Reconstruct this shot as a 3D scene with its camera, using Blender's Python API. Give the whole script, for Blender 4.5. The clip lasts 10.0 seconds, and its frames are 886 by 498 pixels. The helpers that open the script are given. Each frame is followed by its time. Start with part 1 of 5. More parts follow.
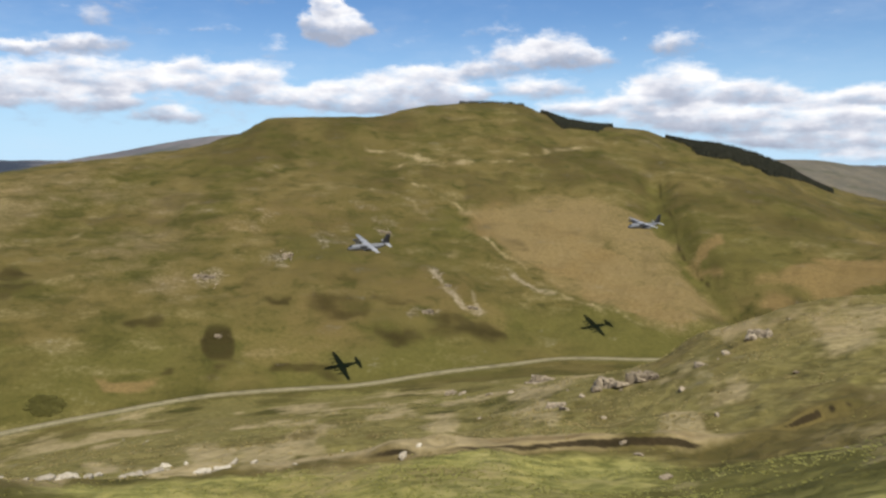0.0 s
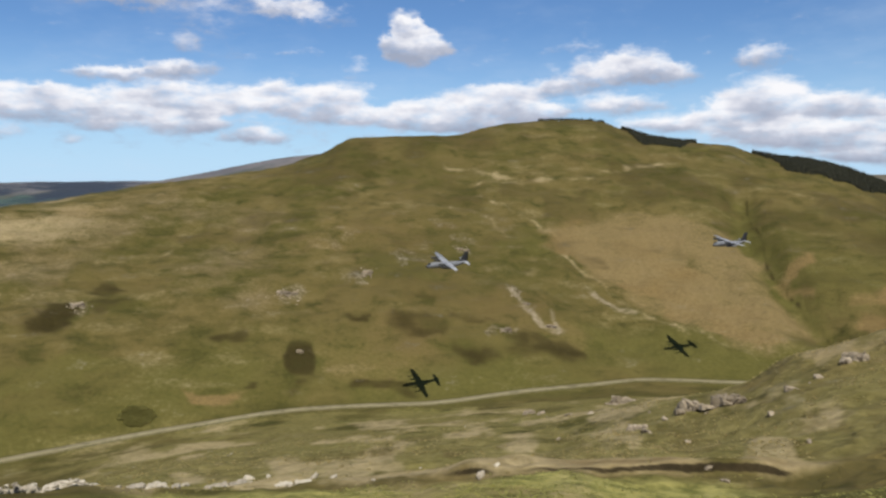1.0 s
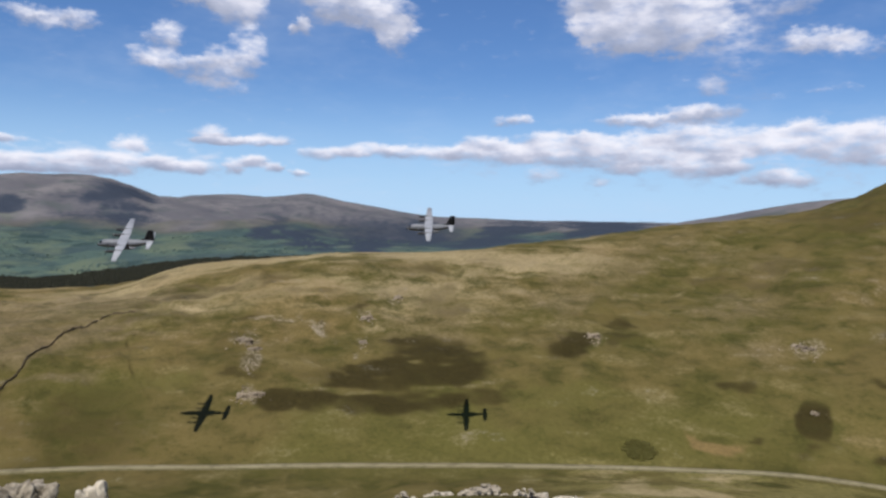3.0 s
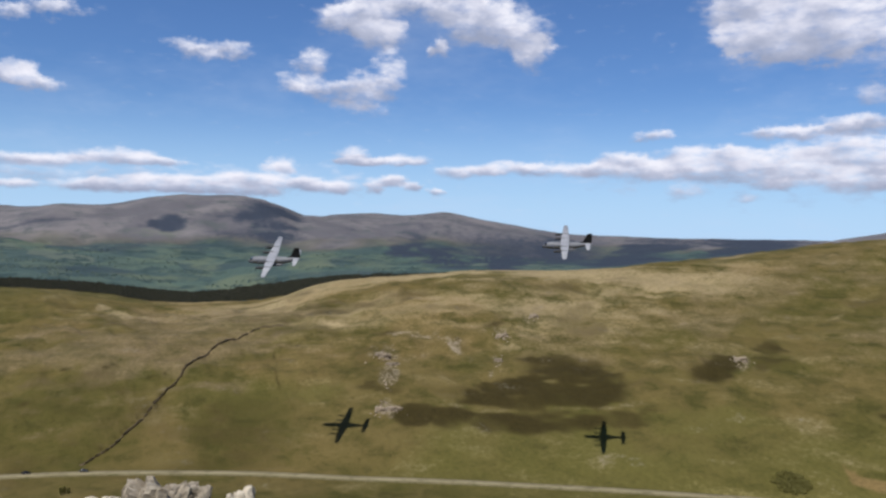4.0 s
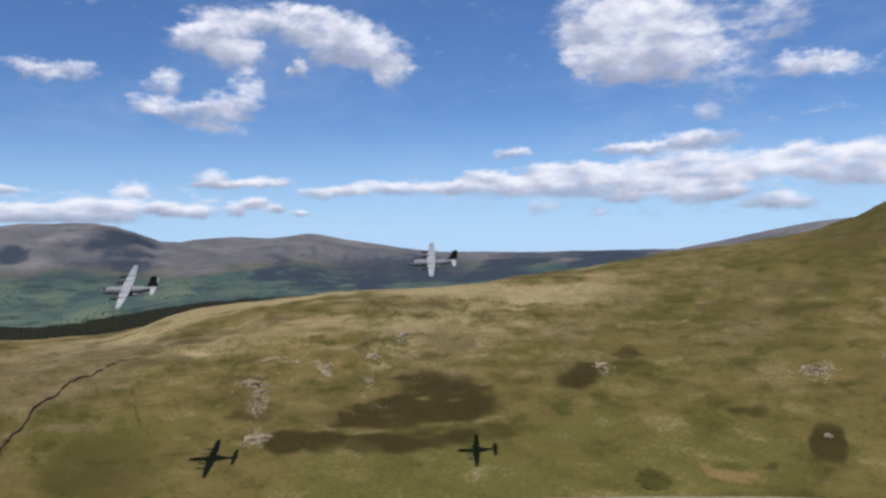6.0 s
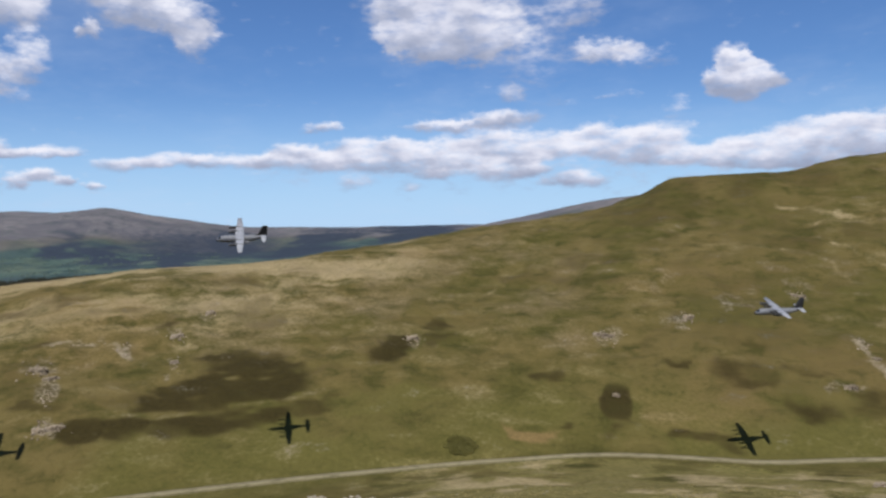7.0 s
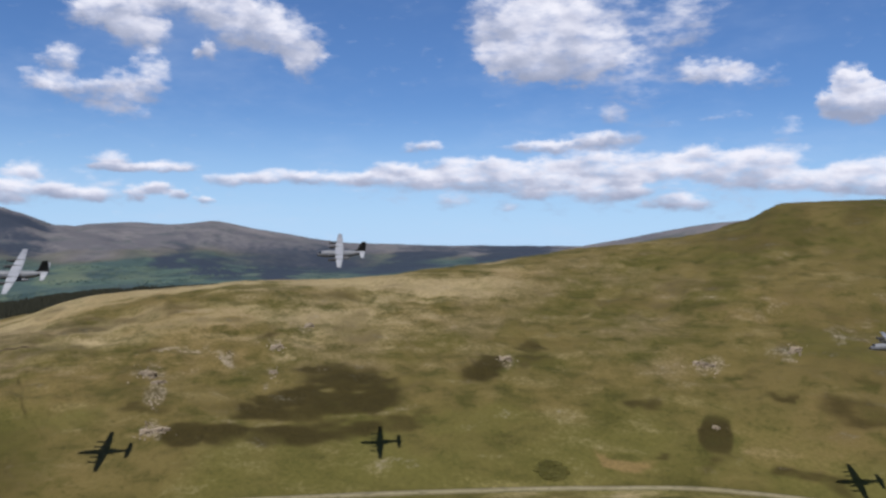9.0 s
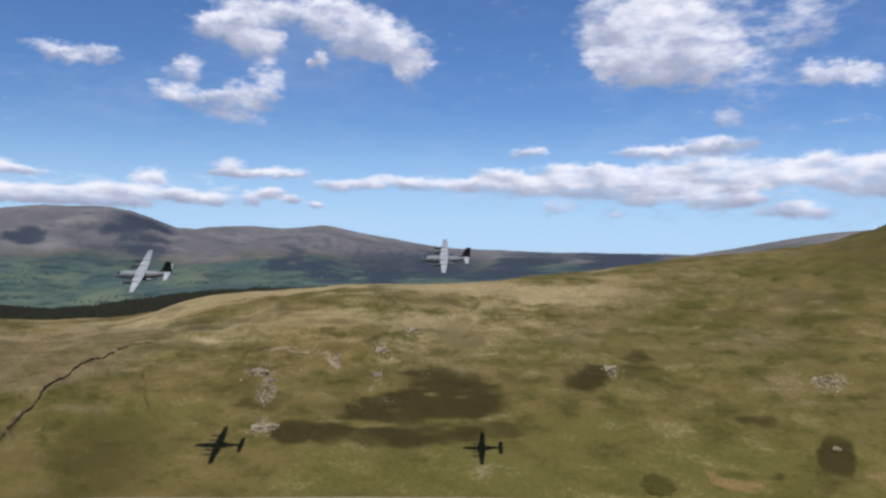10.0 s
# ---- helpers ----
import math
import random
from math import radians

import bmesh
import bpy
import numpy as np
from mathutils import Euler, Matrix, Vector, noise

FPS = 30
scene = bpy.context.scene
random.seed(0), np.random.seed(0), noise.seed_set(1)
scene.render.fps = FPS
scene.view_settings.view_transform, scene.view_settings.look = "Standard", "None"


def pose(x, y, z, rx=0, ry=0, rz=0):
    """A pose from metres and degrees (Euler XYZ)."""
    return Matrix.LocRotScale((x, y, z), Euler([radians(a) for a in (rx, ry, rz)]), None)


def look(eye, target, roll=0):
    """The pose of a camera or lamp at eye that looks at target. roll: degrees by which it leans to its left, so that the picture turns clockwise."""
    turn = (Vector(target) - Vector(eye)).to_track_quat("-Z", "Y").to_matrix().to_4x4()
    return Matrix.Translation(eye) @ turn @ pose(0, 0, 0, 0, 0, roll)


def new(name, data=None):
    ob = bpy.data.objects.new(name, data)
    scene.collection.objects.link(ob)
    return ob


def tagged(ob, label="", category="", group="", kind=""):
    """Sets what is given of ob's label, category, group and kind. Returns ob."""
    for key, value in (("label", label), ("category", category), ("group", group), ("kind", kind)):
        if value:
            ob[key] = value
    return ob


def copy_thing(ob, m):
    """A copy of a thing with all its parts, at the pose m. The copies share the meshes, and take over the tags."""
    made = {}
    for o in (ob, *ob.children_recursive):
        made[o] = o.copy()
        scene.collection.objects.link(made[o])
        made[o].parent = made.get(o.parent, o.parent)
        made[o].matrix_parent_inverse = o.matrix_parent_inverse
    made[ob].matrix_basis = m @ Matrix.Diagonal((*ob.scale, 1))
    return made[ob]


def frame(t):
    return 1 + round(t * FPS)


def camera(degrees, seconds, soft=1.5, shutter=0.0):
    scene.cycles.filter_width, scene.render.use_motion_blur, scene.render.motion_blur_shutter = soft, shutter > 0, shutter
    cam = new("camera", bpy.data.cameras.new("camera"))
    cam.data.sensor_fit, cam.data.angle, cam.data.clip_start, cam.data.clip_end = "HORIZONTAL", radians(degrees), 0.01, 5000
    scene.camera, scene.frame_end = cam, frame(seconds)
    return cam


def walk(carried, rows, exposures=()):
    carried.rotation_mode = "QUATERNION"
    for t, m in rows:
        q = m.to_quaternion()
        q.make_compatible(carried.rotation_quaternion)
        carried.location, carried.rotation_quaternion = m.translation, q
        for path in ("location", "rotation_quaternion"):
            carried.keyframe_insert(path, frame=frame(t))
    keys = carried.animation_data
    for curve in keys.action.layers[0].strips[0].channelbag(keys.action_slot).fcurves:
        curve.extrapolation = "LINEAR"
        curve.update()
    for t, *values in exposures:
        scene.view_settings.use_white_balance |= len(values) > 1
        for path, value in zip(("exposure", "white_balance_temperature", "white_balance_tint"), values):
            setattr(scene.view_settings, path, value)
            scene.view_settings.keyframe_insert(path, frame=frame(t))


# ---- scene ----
cam = camera(58.5, 10.0, soft=2.6)
EYE = 122.0          # the eye's height over the road in the valley
# seconds, heading (degrees, right of north), pitch, lean
ROWS = [
    (0.0, 0.00, -6.19, -0.16),
    (0.5, -3.10, -5.72, -0.32),
    (1.0, -5.68, -4.86, -0.57),
    (1.5, -12.48, -3.75, -0.90),
    (2.0, -23.56, -2.90, -0.18),
    (2.5, -33.24, -2.41, 0.41),
    (3.0, -41.67, -1.95, 1.12),
    (3.2, -44.79, -1.79, 1.18),
    (4.3, -51.95, -0.68, 1.06),
    (4.5, -51.55, -0.45, 1.02),
    (5.0, -48.72, 0.05, 0.47),
    (6.3, -38.65, 0.08, -1.24),
    (6.5, -35.93, -0.48, -1.20),
    (7.0, -28.36, -1.49, -1.19),
    (7.5, -24.51, -1.54, -0.63),
    (8.0, -24.91, -1.03, -0.49),
    (8.5, -29.12, -0.45, -0.23),
    (9.0, -35.28, -0.02, 0.37),
    (9.5, -39.10, 0.01, 0.88),
    (10.0, -42.84, 0.32, 1.16),
]
walk(cam, [(t, pose(0, 0, EYE, 90 + pitch, 0, -az) @ pose(0, 0, 0, 0, 0, lean)) for t, az, pitch, lean in ROWS],
     [(0.0, 0.14, 6460, 10), (0.5, 0.11, 6430, 10), (1.5, -0.07, 6260, 12), (2.0, -0.10, 6180, 13), (2.5, -0.06, 6120, 14), (4.5, -0.07, 6060, 15), (6.5, -0.07, 6030, 14), (7.5, -0.12, 6060, 15), (8.5, -0.10, 6050, 15), (10.0, -0.07, 6030, 15)])

# ---- sun, sky and clouds ----
SUN_AZ, SUN_EL = 156.0, 56.0
a, e = radians(SUN_AZ), radians(SUN_EL)
SUN_WAY = Vector((math.sin(a) * math.cos(e), math.cos(a) * math.cos(e), math.sin(e)))
sun = new("sun", bpy.data.lights.new("sun", "SUN"))
sun.data.energy, sun.data.angle, sun.data.color = 5.0, radians(0.53), (1.0, 0.965, 0.83)
sun.matrix_world = look(SUN_WAY * 2000, (0, 0, 0))

# heading, elevation, half width, half height of each cumulus (degrees)
CLOUDS_WEST = [(-80.3, 13.5, 0.9, 0.44), (-77.8, 14.1, 1.5, 0.51), (-80.1, 10.0, 1.2, 0.56), (-78.7, 9.4, 1.5, 0.46), (-68.2, 12.5, 2.3, 0.52), (-61.2, 12.1, 1.0, 0.73), (-61.5, 10.4, 1.5, 0.66), (-57.9, 10.3, 1.5, 0.94), (-55.6, 11.3, 1.0, 1.25),
               (-59.0, 15.1, 1.6, 0.75), (-57.1, 15.8, 2.2, 1.2), (-56.1, 14.0, 1.5, 0.84), (-52.4, 16.6, 2.5, 0.97), (-49.8, 15.6, 2.1, 1.59), (-46.9, 14.7, 2.4, 1.29), (-45.4, 13.2, 1.2, 0.92), (-52.0, 13.3, 0.5, 0.54)]
CLOUDS_LOW_WEST = [(-79.0, 4.6, 2.7, 0.36), (-74.1, 5.0, 2.1, 0.41), (-71.6, 4.8, 1.6, 0.23), (-80.2, 2.9, 1.6, 0.25), (-75.3, 3.0, 2.1, 0.37), (-70.7, 3.3, 3.1, 0.46), (-65.4, 3.6, 2.5, 0.47), (-67.3, 3.0, 3.0, 0.31),
                   (-63.2, 4.8, 0.9, 0.4), (-61.3, 3.7, 0.9, 0.36), (-59.4, 3.4, 1.2, 0.36), (-58.1, 5.7, 1.1, 0.52), (-56.7, 5.3, 2.4, 0.24), (-54.5, 5.5, 1.4, 0.32), (-56.5, 3.6, 0.7, 0.45), (-55.1, 4.0, 0.7, 0.32), (-53.8, 3.6, 0.6, 0.28),
                   (-52.2, 3.3, 0.5, 0.2)]
CLOUDS_HIGH = [(-28.2, 16.8, 4.2, 2.23), (-26.6, 13.6, 3.4, 1.45), (-31.7, 13.7, 1.2, 0.72), (-29.1, 14.7, 2.9, 1.59), (-28.2, 12.9, 2.9, 1.07), (-26.2, 14.9, 2.4, 1.45), (-24.6, 13.3, 1.3, 0.69), (-36.7, 7.3, 1.3, 0.31), (-16.4, 12.1, 1.7, 0.64),
               (-7.3, 9.6, 1.7, 1.05), (-7.9, 10.8, 1.1, 0.41), (-46.7, 5.0, 2.1, 0.37), (-50.1, 4.7, 2.0, 0.32), (-42.5, 5.0, 2.5, 0.42), (-39.0, 5.8, 1.2, 0.42),
               (-38.2, 5.0, 2.7, 0.58), (-33.4, 6.0, 2.6, 0.51), (-32.6, 5.0, 3.6, 0.63)]
CLOUDS_BANK = [(-29.4, 5.6, 3.2, 0.64), (-24.1, 7.7, 2.2, 0.51), (-28.6, 7.3, 2.2, 0.32), (-24.1, 6.2, 3.5, 0.68), (-22.9, 5.3, 3.0, 0.52), (-27.0, 4.8, 3.6, 0.36), (-17.6, 6.7, 1.3, 0.51), (-16.4, 5.8, 3.0, 0.75), (-13.2, 6.1, 2.0, 0.79),
               (-13.4, 4.9, 2.4, 0.55), (-29.0, 4.2, 1.6, 0.48), (-23.9, 4.1, 1.9, 0.56), (-18.8, 3.3, 1.7, 0.44), (-9.7, 4.6, 2.3, 0.47), (-6.5, 5.4, 1.9, 0.38), (-2.4, 6.0, 2.3, 0.6),
               (-2.0, 5.0, 3.0, 0.56), (-5.6, 4.3, 2.9, 0.5), (0.8, 4.8, 1.7, 0.44)]
CLOUDS_NORTH = [(-7.5, 9.4, 1.7, 0.9), (-8.1, 10.9, 1.0, 0.74), (16.1, 8.1, 1.2, 0.7), (5.1, 7.4, 2.2, 0.92), (8.0, 7.8, 1.7, 1.03), (10.0, 7.2, 1.6, 0.69), (2.1, 6.5, 2.0, 0.54),
                (-1.5, 5.8, 2.1, 0.86), (0.5, 4.9, 1.9, 0.79), (-2.1, 4.7, 2.0, 0.79), (-5.8, 5.0, 2.6, 0.86), (6.7, 5.3, 2.7, 0.62), (11.4, 3.9, 3.3, 0.51), (-5.4, 4.0, 2.8, 0.47)]
# thin veils and torn shreds
CLOUD_WISPS = [(-23.2, 9.5, 1.1, 0.56), (3.3, 9.2, 1.7, 0.34), (-16.0, 9.1, 1.4, 0.19), (-11.8, 7.9, 0.7, 0.77), (13.2, 8.4, 0.5, 0.19), (-26.9, 7.3, 2.0, 0.37), (-13.9, 11.4, 2.0, 0.53), (-57.6, 8.9, 2.1, 0.44), (-79.4, 3.7, 1.9, 0.4), (-30.6, 2.9, 0.6, 0.28), (-34.6, 3.4, 1.0, 0.52), (-20.3, 14.8, 2.7, 2.03), (-17.9, 16.1, 1.7, 1.62), (-21.9, 11.2, 2.0, 2.34), (-22.0, 4.4, 15.0, 1.5), (20.0, 3.0, 12.0, 1.4), (-68.0, 3.9, 11.0, 0.9)]
CLOUDS_EAST = [(15.9, 5.8, 2.1, 0.87), (17.6, 4.8, 2.7, 0.94), (14.5, 4.7, 1.7, 0.84), (19.7, 4.6, 1.1, 0.52), (21.9, 4.7, 1.8, 0.59), (26.1, 4.0, 2.8, 0.43), (28.0, 4.3, 1.4, 0.49), (23.5, 3.2, 3.2, 0.47), (27.3, 2.8, 2.4, 0.53),
               (17.1, 3.1, 3.1, 0.65), (24.9, 2.2, 3.7, 0.51), (20.1, 2.4, 2.9, 0.45), (26.3, 1.2, 3.9, 0.51), (28.8, 1.8, 1.9, 0.49), (22.9, 1.5, 3.1, 0.37), (28.2, 0.3, 2.2, 0.43)]


class Nodes:
    """Short hands for a node tree."""

    def __init__(self, tree):
        self.tree = tree
        tree.nodes.clear()

    def add(self, kind, *links, **settings):
        n = self.tree.nodes.new("ShaderNode" + kind)
        for key, value in settings.items():
            setattr(n, key, value)
        for socket, value in links:
            self.feed(n.inputs[socket], value)
        return n

    def feed(self, socket, value):
        if isinstance(value, bpy.types.NodeSocket):
            self.tree.links.new(value, socket)
        elif value is not None:
            socket.default_value = value

    def math(self, op, a, b=None, c=None, clamp=False):
        n = self.add("Math", operation=op, use_clamp=clamp)
        for i, v in enumerate((a, b, c)):
            self.feed(n.inputs[i], v)
        return n.outputs[0]

    def vec(self, op, a, b=None, c=None, out=0):
        n = self.add("VectorMath", operation=op)
        for i, v in enumerate((a, b, c)):
            self.feed(n.inputs[i], v)
        return n.outputs[out]

    def noise(self, vector, scale, detail=4.0, rough=0.55, colour=False):
        n = self.add("TexNoise", ("Vector", vector), ("Scale", scale), ("Detail", detail), ("Roughness", rough))
        return n.outputs["Color" if colour else "Fac"]

    def range(self, value, a, b, c=0.0, d=1.0, kind="SMOOTHSTEP"):
        n = self.add("MapRange", ("Value", value), ("From Min", a), ("From Max", b), ("To Min", c), ("To Max", d), interpolation_type=kind)
        return n.outputs[0]

    def mix(self, fac, a, b, blend="MIX"):
        n = self.add("Mix", data_type="RGBA", blend_type=blend)
        self.feed(n.inputs["Factor"], fac)
        for socket, v in ((n.inputs[6], a), (n.inputs[7], b)):
            self.feed(socket, (*v, 1.0) if isinstance(v, tuple) and len(v) == 3 else v)
        return n.outputs[2]

    def ramp(self, fac, *stops):
        n = self.add("ValToRGB", ("Fac", fac))
        el = n.color_ramp.elements
        while len(el) < len(stops):
            el.new(0.5)
        for s, (p, c) in zip(el, stops):
            s.position, s.color = p, (*c, 1.0)
        return n.outputs[0]

    def attr(self, name):
        return self.add("Attribute", attribute_name=name).outputs["Fac"]


world = bpy.data.worlds.new("world")
scene.world = world
world.use_nodes = True
g = Nodes(world.node_tree)
way = g.add("TexCoord").outputs["Generated"]
sky = g.add("TexSky", sky_type="NISHITA", sun_disc=False, sun_elevation=radians(SUN_EL), sun_rotation=radians(SUN_AZ), altitude=200.0, air_density=1.0, dust_density=0.1, ozone_density=3.0)
xyz = g.add("SeparateXYZ", ("Vector", way))
heading = g.math("DEGREES", g.math("ARCTAN2", xyz.outputs[0], xyz.outputs[1]))
rise = g.math("DEGREES", g.math("ARCSINE", xyz.outputs[2]))
flat = g.add("CombineXYZ", ("X", heading), ("Y", rise), ("Z", 0.0)).outputs[0]
puffs = g.noise(g.vec("MULTIPLY", way, (1.0, 1.0, 1.5)), 26.0, 8.0, 0.66, colour=True)
# far cumulus near the horizon is seen edge on: its billows are drawn out level
stretch = g.add("CombineXYZ", ("X", 3.6), ("Y", g.range(rise, 3.0, 13.0, 0.7, 2.4)), ("Z", 0.0)).outputs[0]
flat = g.vec("MULTIPLY_ADD", g.vec("SUBTRACT", puffs, (0.5, 0.5, 0.5)), stretch, flat)
heap = g.add("CombineXYZ", ("X", 0.0), ("Y", 0.0), ("Z", 0.0001)).outputs[0]
thick = [(*c, 1.0) for c in CLOUDS_WEST + CLOUDS_LOW_WEST + CLOUDS_HIGH + CLOUDS_BANK + CLOUDS_NORTH + CLOUDS_EAST]
for ca, ce, sa, se, dense in thick + [(*c, 0.42) for c in CLOUD_WISPS]:
    q = g.vec("MULTIPLY_ADD", flat, (1 / sa, 1 / se, 0), (-ca / sa, -ce / se, 1))
    w = g.math("MAXIMUM", g.math("MULTIPLY_ADD", g.vec("LENGTH", q, out=1), -1.65 * dense, 3.25 * dense), 0.0)
    puff = g.add("VectorMath", ("Vector", q), ("Scale", w), operation="SCALE").outputs[0]
    heap = g.vec("ADD", heap, puff)
sums = g.add("SeparateXYZ", ("Vector", heap)).outputs
most, tops, weight = g.math("MINIMUM", sums[2], 1.6), sums[1], sums[2]
grain = g.noise(g.vec("MULTIPLY", way, (1.0, 1.0, 2.6)), 34.0, 6.0, 0.58)
body = g.math("MULTIPLY_ADD", g.math("SUBTRACT", grain, 0.5), 2.6, most)
cover = g.range(body, 0.2, 1.9)
# further cumulus all round and overhead, past the modelled ones
plane = g.vec("MULTIPLY", g.vec("DIVIDE", way, g.add("CombineXYZ", ("X", g.math("ADD", xyz.outputs[2], 0.2)), ("Y", g.math("ADD", xyz.outputs[2], 0.2)), ("Z", 1.0)).outputs[0]), (1.0, 1.0, 0.0))
else_where = g.math("MAXIMUM", g.range(g.math("ABSOLUTE", g.math("ADD", heading, 26.0)), 58.0, 66.0), g.range(rise, 19.0, 24.0))
other = g.math("MULTIPLY", g.range(g.noise(plane, 2.2, 7.0, 0.6), 0.60, 0.72), else_where)
veil = g.math("MULTIPLY", g.range(g.noise(plane, 1.3, 5.0, 0.65), 0.45, 0.8), 0.22)
cover = g.math("MULTIPLY", g.math("MAXIMUM", cover, other), g.range(rise, -0.5, 0.6))
lit = g.math("ADD", g.math("DIVIDE", tops, weight), g.math("MULTIPLY", g.math("SUBTRACT", g.noise(g.vec("MULTIPLY", way, (1.0, 1.0, 2.0)), 24.0, 5.0, 0.5), 0.5), 2.3))
cloud = g.ramp(g.range(lit, -0.95, 0.75, kind="LINEAR"), (0.0, (0.36, 0.40, 0.50)), (0.40, (0.52, 0.55, 0.64)), (0.62, (0.73, 0.74, 0.80)), (0.90, (0.95, 0.94, 0.945)))
air = g.vec("SCALE", sky.outputs[0])
air.node.inputs["Scale"].default_value = 0.082
air = g.mix(1.0, air, g.mix(g.range(rise, 18.0, 40.0), (0.72, 0.935, 1.195), (0.74, 0.80, 0.86)), "MULTIPLY")
air = g.mix(g.range(rise, 11.0, -1.0, 0.0, 0.82), air, (0.50, 0.73, 0.96))
air = g.mix(veil, air, (0.62, 0.72, 0.86))
g.add("OutputWorld", ("Surface", g.add("Background", ("Color", g.mix(cover, air, cloud)), ("Strength", 1.0)).outputs[0]))

# ---- materials ----
def material(name, rough=0.85, metal=0.0):
    m = bpy.data.materials.new(name)
    m.use_nodes = True
    n = Nodes(m.node_tree)
    shader = n.add("BsdfPrincipled", ("Roughness", rough), ("Metallic", metal))
    n.add("OutputMaterial", ("Surface", shader.outputs[0]))
    n.feed(shader.inputs["Specular IOR Level"], 0.3)
    return m, n, shader


def bumped(n, shader, value, strength, distance):
    n.feed(shader.inputs["Normal"], n.add("Bump", ("Height", value), ("Strength", strength), ("Distance", distance)).outputs[0])


def make_ground():
    m, n, shader = material("moor", 0.95)
    n.feed(shader.inputs["Specular IOR Level"], 0.08)
    p = n.add("NewGeometry").outputs["Position"]
    drift = n.vec("MULTIPLY_ADD", n.vec("SUBTRACT", n.noise(p, 0.06, 3.0, colour=True), (0.5, 0.5, 0.5)), (22.0, 22.0, 0.0), p)
    broad, middle, small = n.noise(drift, 0.012, 4.0, 0.6), n.noise(drift, 0.05, 5.0, 0.62), n.noise(p, 0.4, 5.0, 0.65)
    tuft = n.noise(p, 2.2, 4.0, 0.7)
    # terraces that follow the contours of the slopes
    terrace = n.noise(n.vec("MULTIPLY", drift, (0.22, 0.22, 1.15)), 0.16, 5.0, 0.62)
    c = n.mix(n.range(broad, 0.36, 0.64), (0.081, 0.070, 0.019), (0.122, 0.092, 0.032))
    c = n.mix(n.math("MULTIPLY", n.range(middle, 0.47, 0.75), 0.55), c, (0.160, 0.121, 0.045))
    c = n.mix(n.math("MULTIPLY", n.range(middle, 0.52, 0.28), 0.8), c, (0.043, 0.043, 0.010))
    c = n.mix(n.math("MULTIPLY", n.range(small, 0.54, 0.80), 0.2), c, (0.180, 0.140, 0.053))
    c = n.mix(n.math("MULTIPLY", n.range(small, 0.47, 0.28), 0.42), c, (0.030, 0.029, 0.008))
    c = n.mix(n.math("MULTIPLY", n.range(tuft, 0.42, 0.25), 0.28), c, (0.024, 0.024, 0.006))

    c = n.mix(n.math("MULTIPLY", n.range(terrace, 0.52, 0.72), 0.42), c, (0.175, 0.135, 0.055))
    c = n.mix(n.math("MULTIPLY", n.range(terrace, 0.47, 0.28), 0.6), c, (0.040, 0.038, 0.011))

    def lay(name, c, pale, deep, fray=0.55, most=0.95, full=0.92, grain=(0.25, 0.75)):
        edge = n.math("MULTIPLY_ADD", n.math("SUBTRACT", n.math("MULTIPLY_ADD", small, 0.25, n.math("MULTIPLY_ADD", terrace, 0.45, n.math("MULTIPLY", middle, 0.3))), 0.5), fray * 2.6, n.attr(name))
        return n.mix(n.range(edge, 0.16, full, 0.0, most), c, n.mix(n.range(small, *grain), deep, pale))
    c = lay("green", c, (0.112, 0.099, 0.027), (0.084, 0.076, 0.020), most=0.92)
    c = lay("lush", c, (0.370, 0.330, 0.104), (0.125, 0.128, 0.032), most=0.9, grain=(0.30, 0.68))
    c = lay("sward", c, (0.225, 0.185, 0.068), (0.112, 0.096, 0.030), fray=1.1, most=0.85)
    c = lay("straw", c, (0.415, 0.325, 0.182), (0.275, 0.210, 0.111), fray=0.85, most=0.88, full=1.15)
    c = lay("bracken", c, (0.205, 0.138, 0.057), (0.150, 0.101, 0.041), most=0.85)
    c = lay("bent", c, (0.202, 0.150, 0.084), (0.135, 0.101, 0.054), fray=0.8, most=0.8, full=1.05)
    c = lay("tan", c, (0.212, 0.152, 0.069), (0.152, 0.111, 0.048), fray=0.7, most=0.88)
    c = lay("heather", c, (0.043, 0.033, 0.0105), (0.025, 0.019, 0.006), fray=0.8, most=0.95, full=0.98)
    c = lay("worn", c, (0.340, 0.280, 0.195), (0.190, 0.152, 0.096), fray=0.9, most=0.75)
    c = lay("scree", c, (0.300, 0.248, 0.175), (0.058, 0.046, 0.026), fray=1.0, most=0.72, grain=(0.40, 0.62))
    # bare soil of the bank together with painted shade below its overhang
    c = lay("peat_shade", c, (0.040, 0.028, 0.014), (0.020, 0.015, 0.008), fray=0.5, full=0.6)
    # the wide vale and the moors beyond; bluish distance haze is mixed into their colours
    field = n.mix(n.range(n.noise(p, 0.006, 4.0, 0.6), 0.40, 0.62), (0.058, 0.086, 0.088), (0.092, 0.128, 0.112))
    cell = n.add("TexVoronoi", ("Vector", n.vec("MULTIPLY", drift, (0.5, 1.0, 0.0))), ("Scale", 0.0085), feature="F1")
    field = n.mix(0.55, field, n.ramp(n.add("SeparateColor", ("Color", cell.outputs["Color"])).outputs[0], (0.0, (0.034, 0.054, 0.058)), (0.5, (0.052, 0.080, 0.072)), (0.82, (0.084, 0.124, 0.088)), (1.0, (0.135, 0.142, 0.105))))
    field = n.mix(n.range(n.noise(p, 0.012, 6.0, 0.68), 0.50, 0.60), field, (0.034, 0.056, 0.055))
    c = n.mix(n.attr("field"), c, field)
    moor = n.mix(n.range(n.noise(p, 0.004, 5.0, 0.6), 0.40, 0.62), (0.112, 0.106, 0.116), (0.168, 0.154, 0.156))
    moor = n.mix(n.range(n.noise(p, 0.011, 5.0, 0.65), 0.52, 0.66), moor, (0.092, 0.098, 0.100))
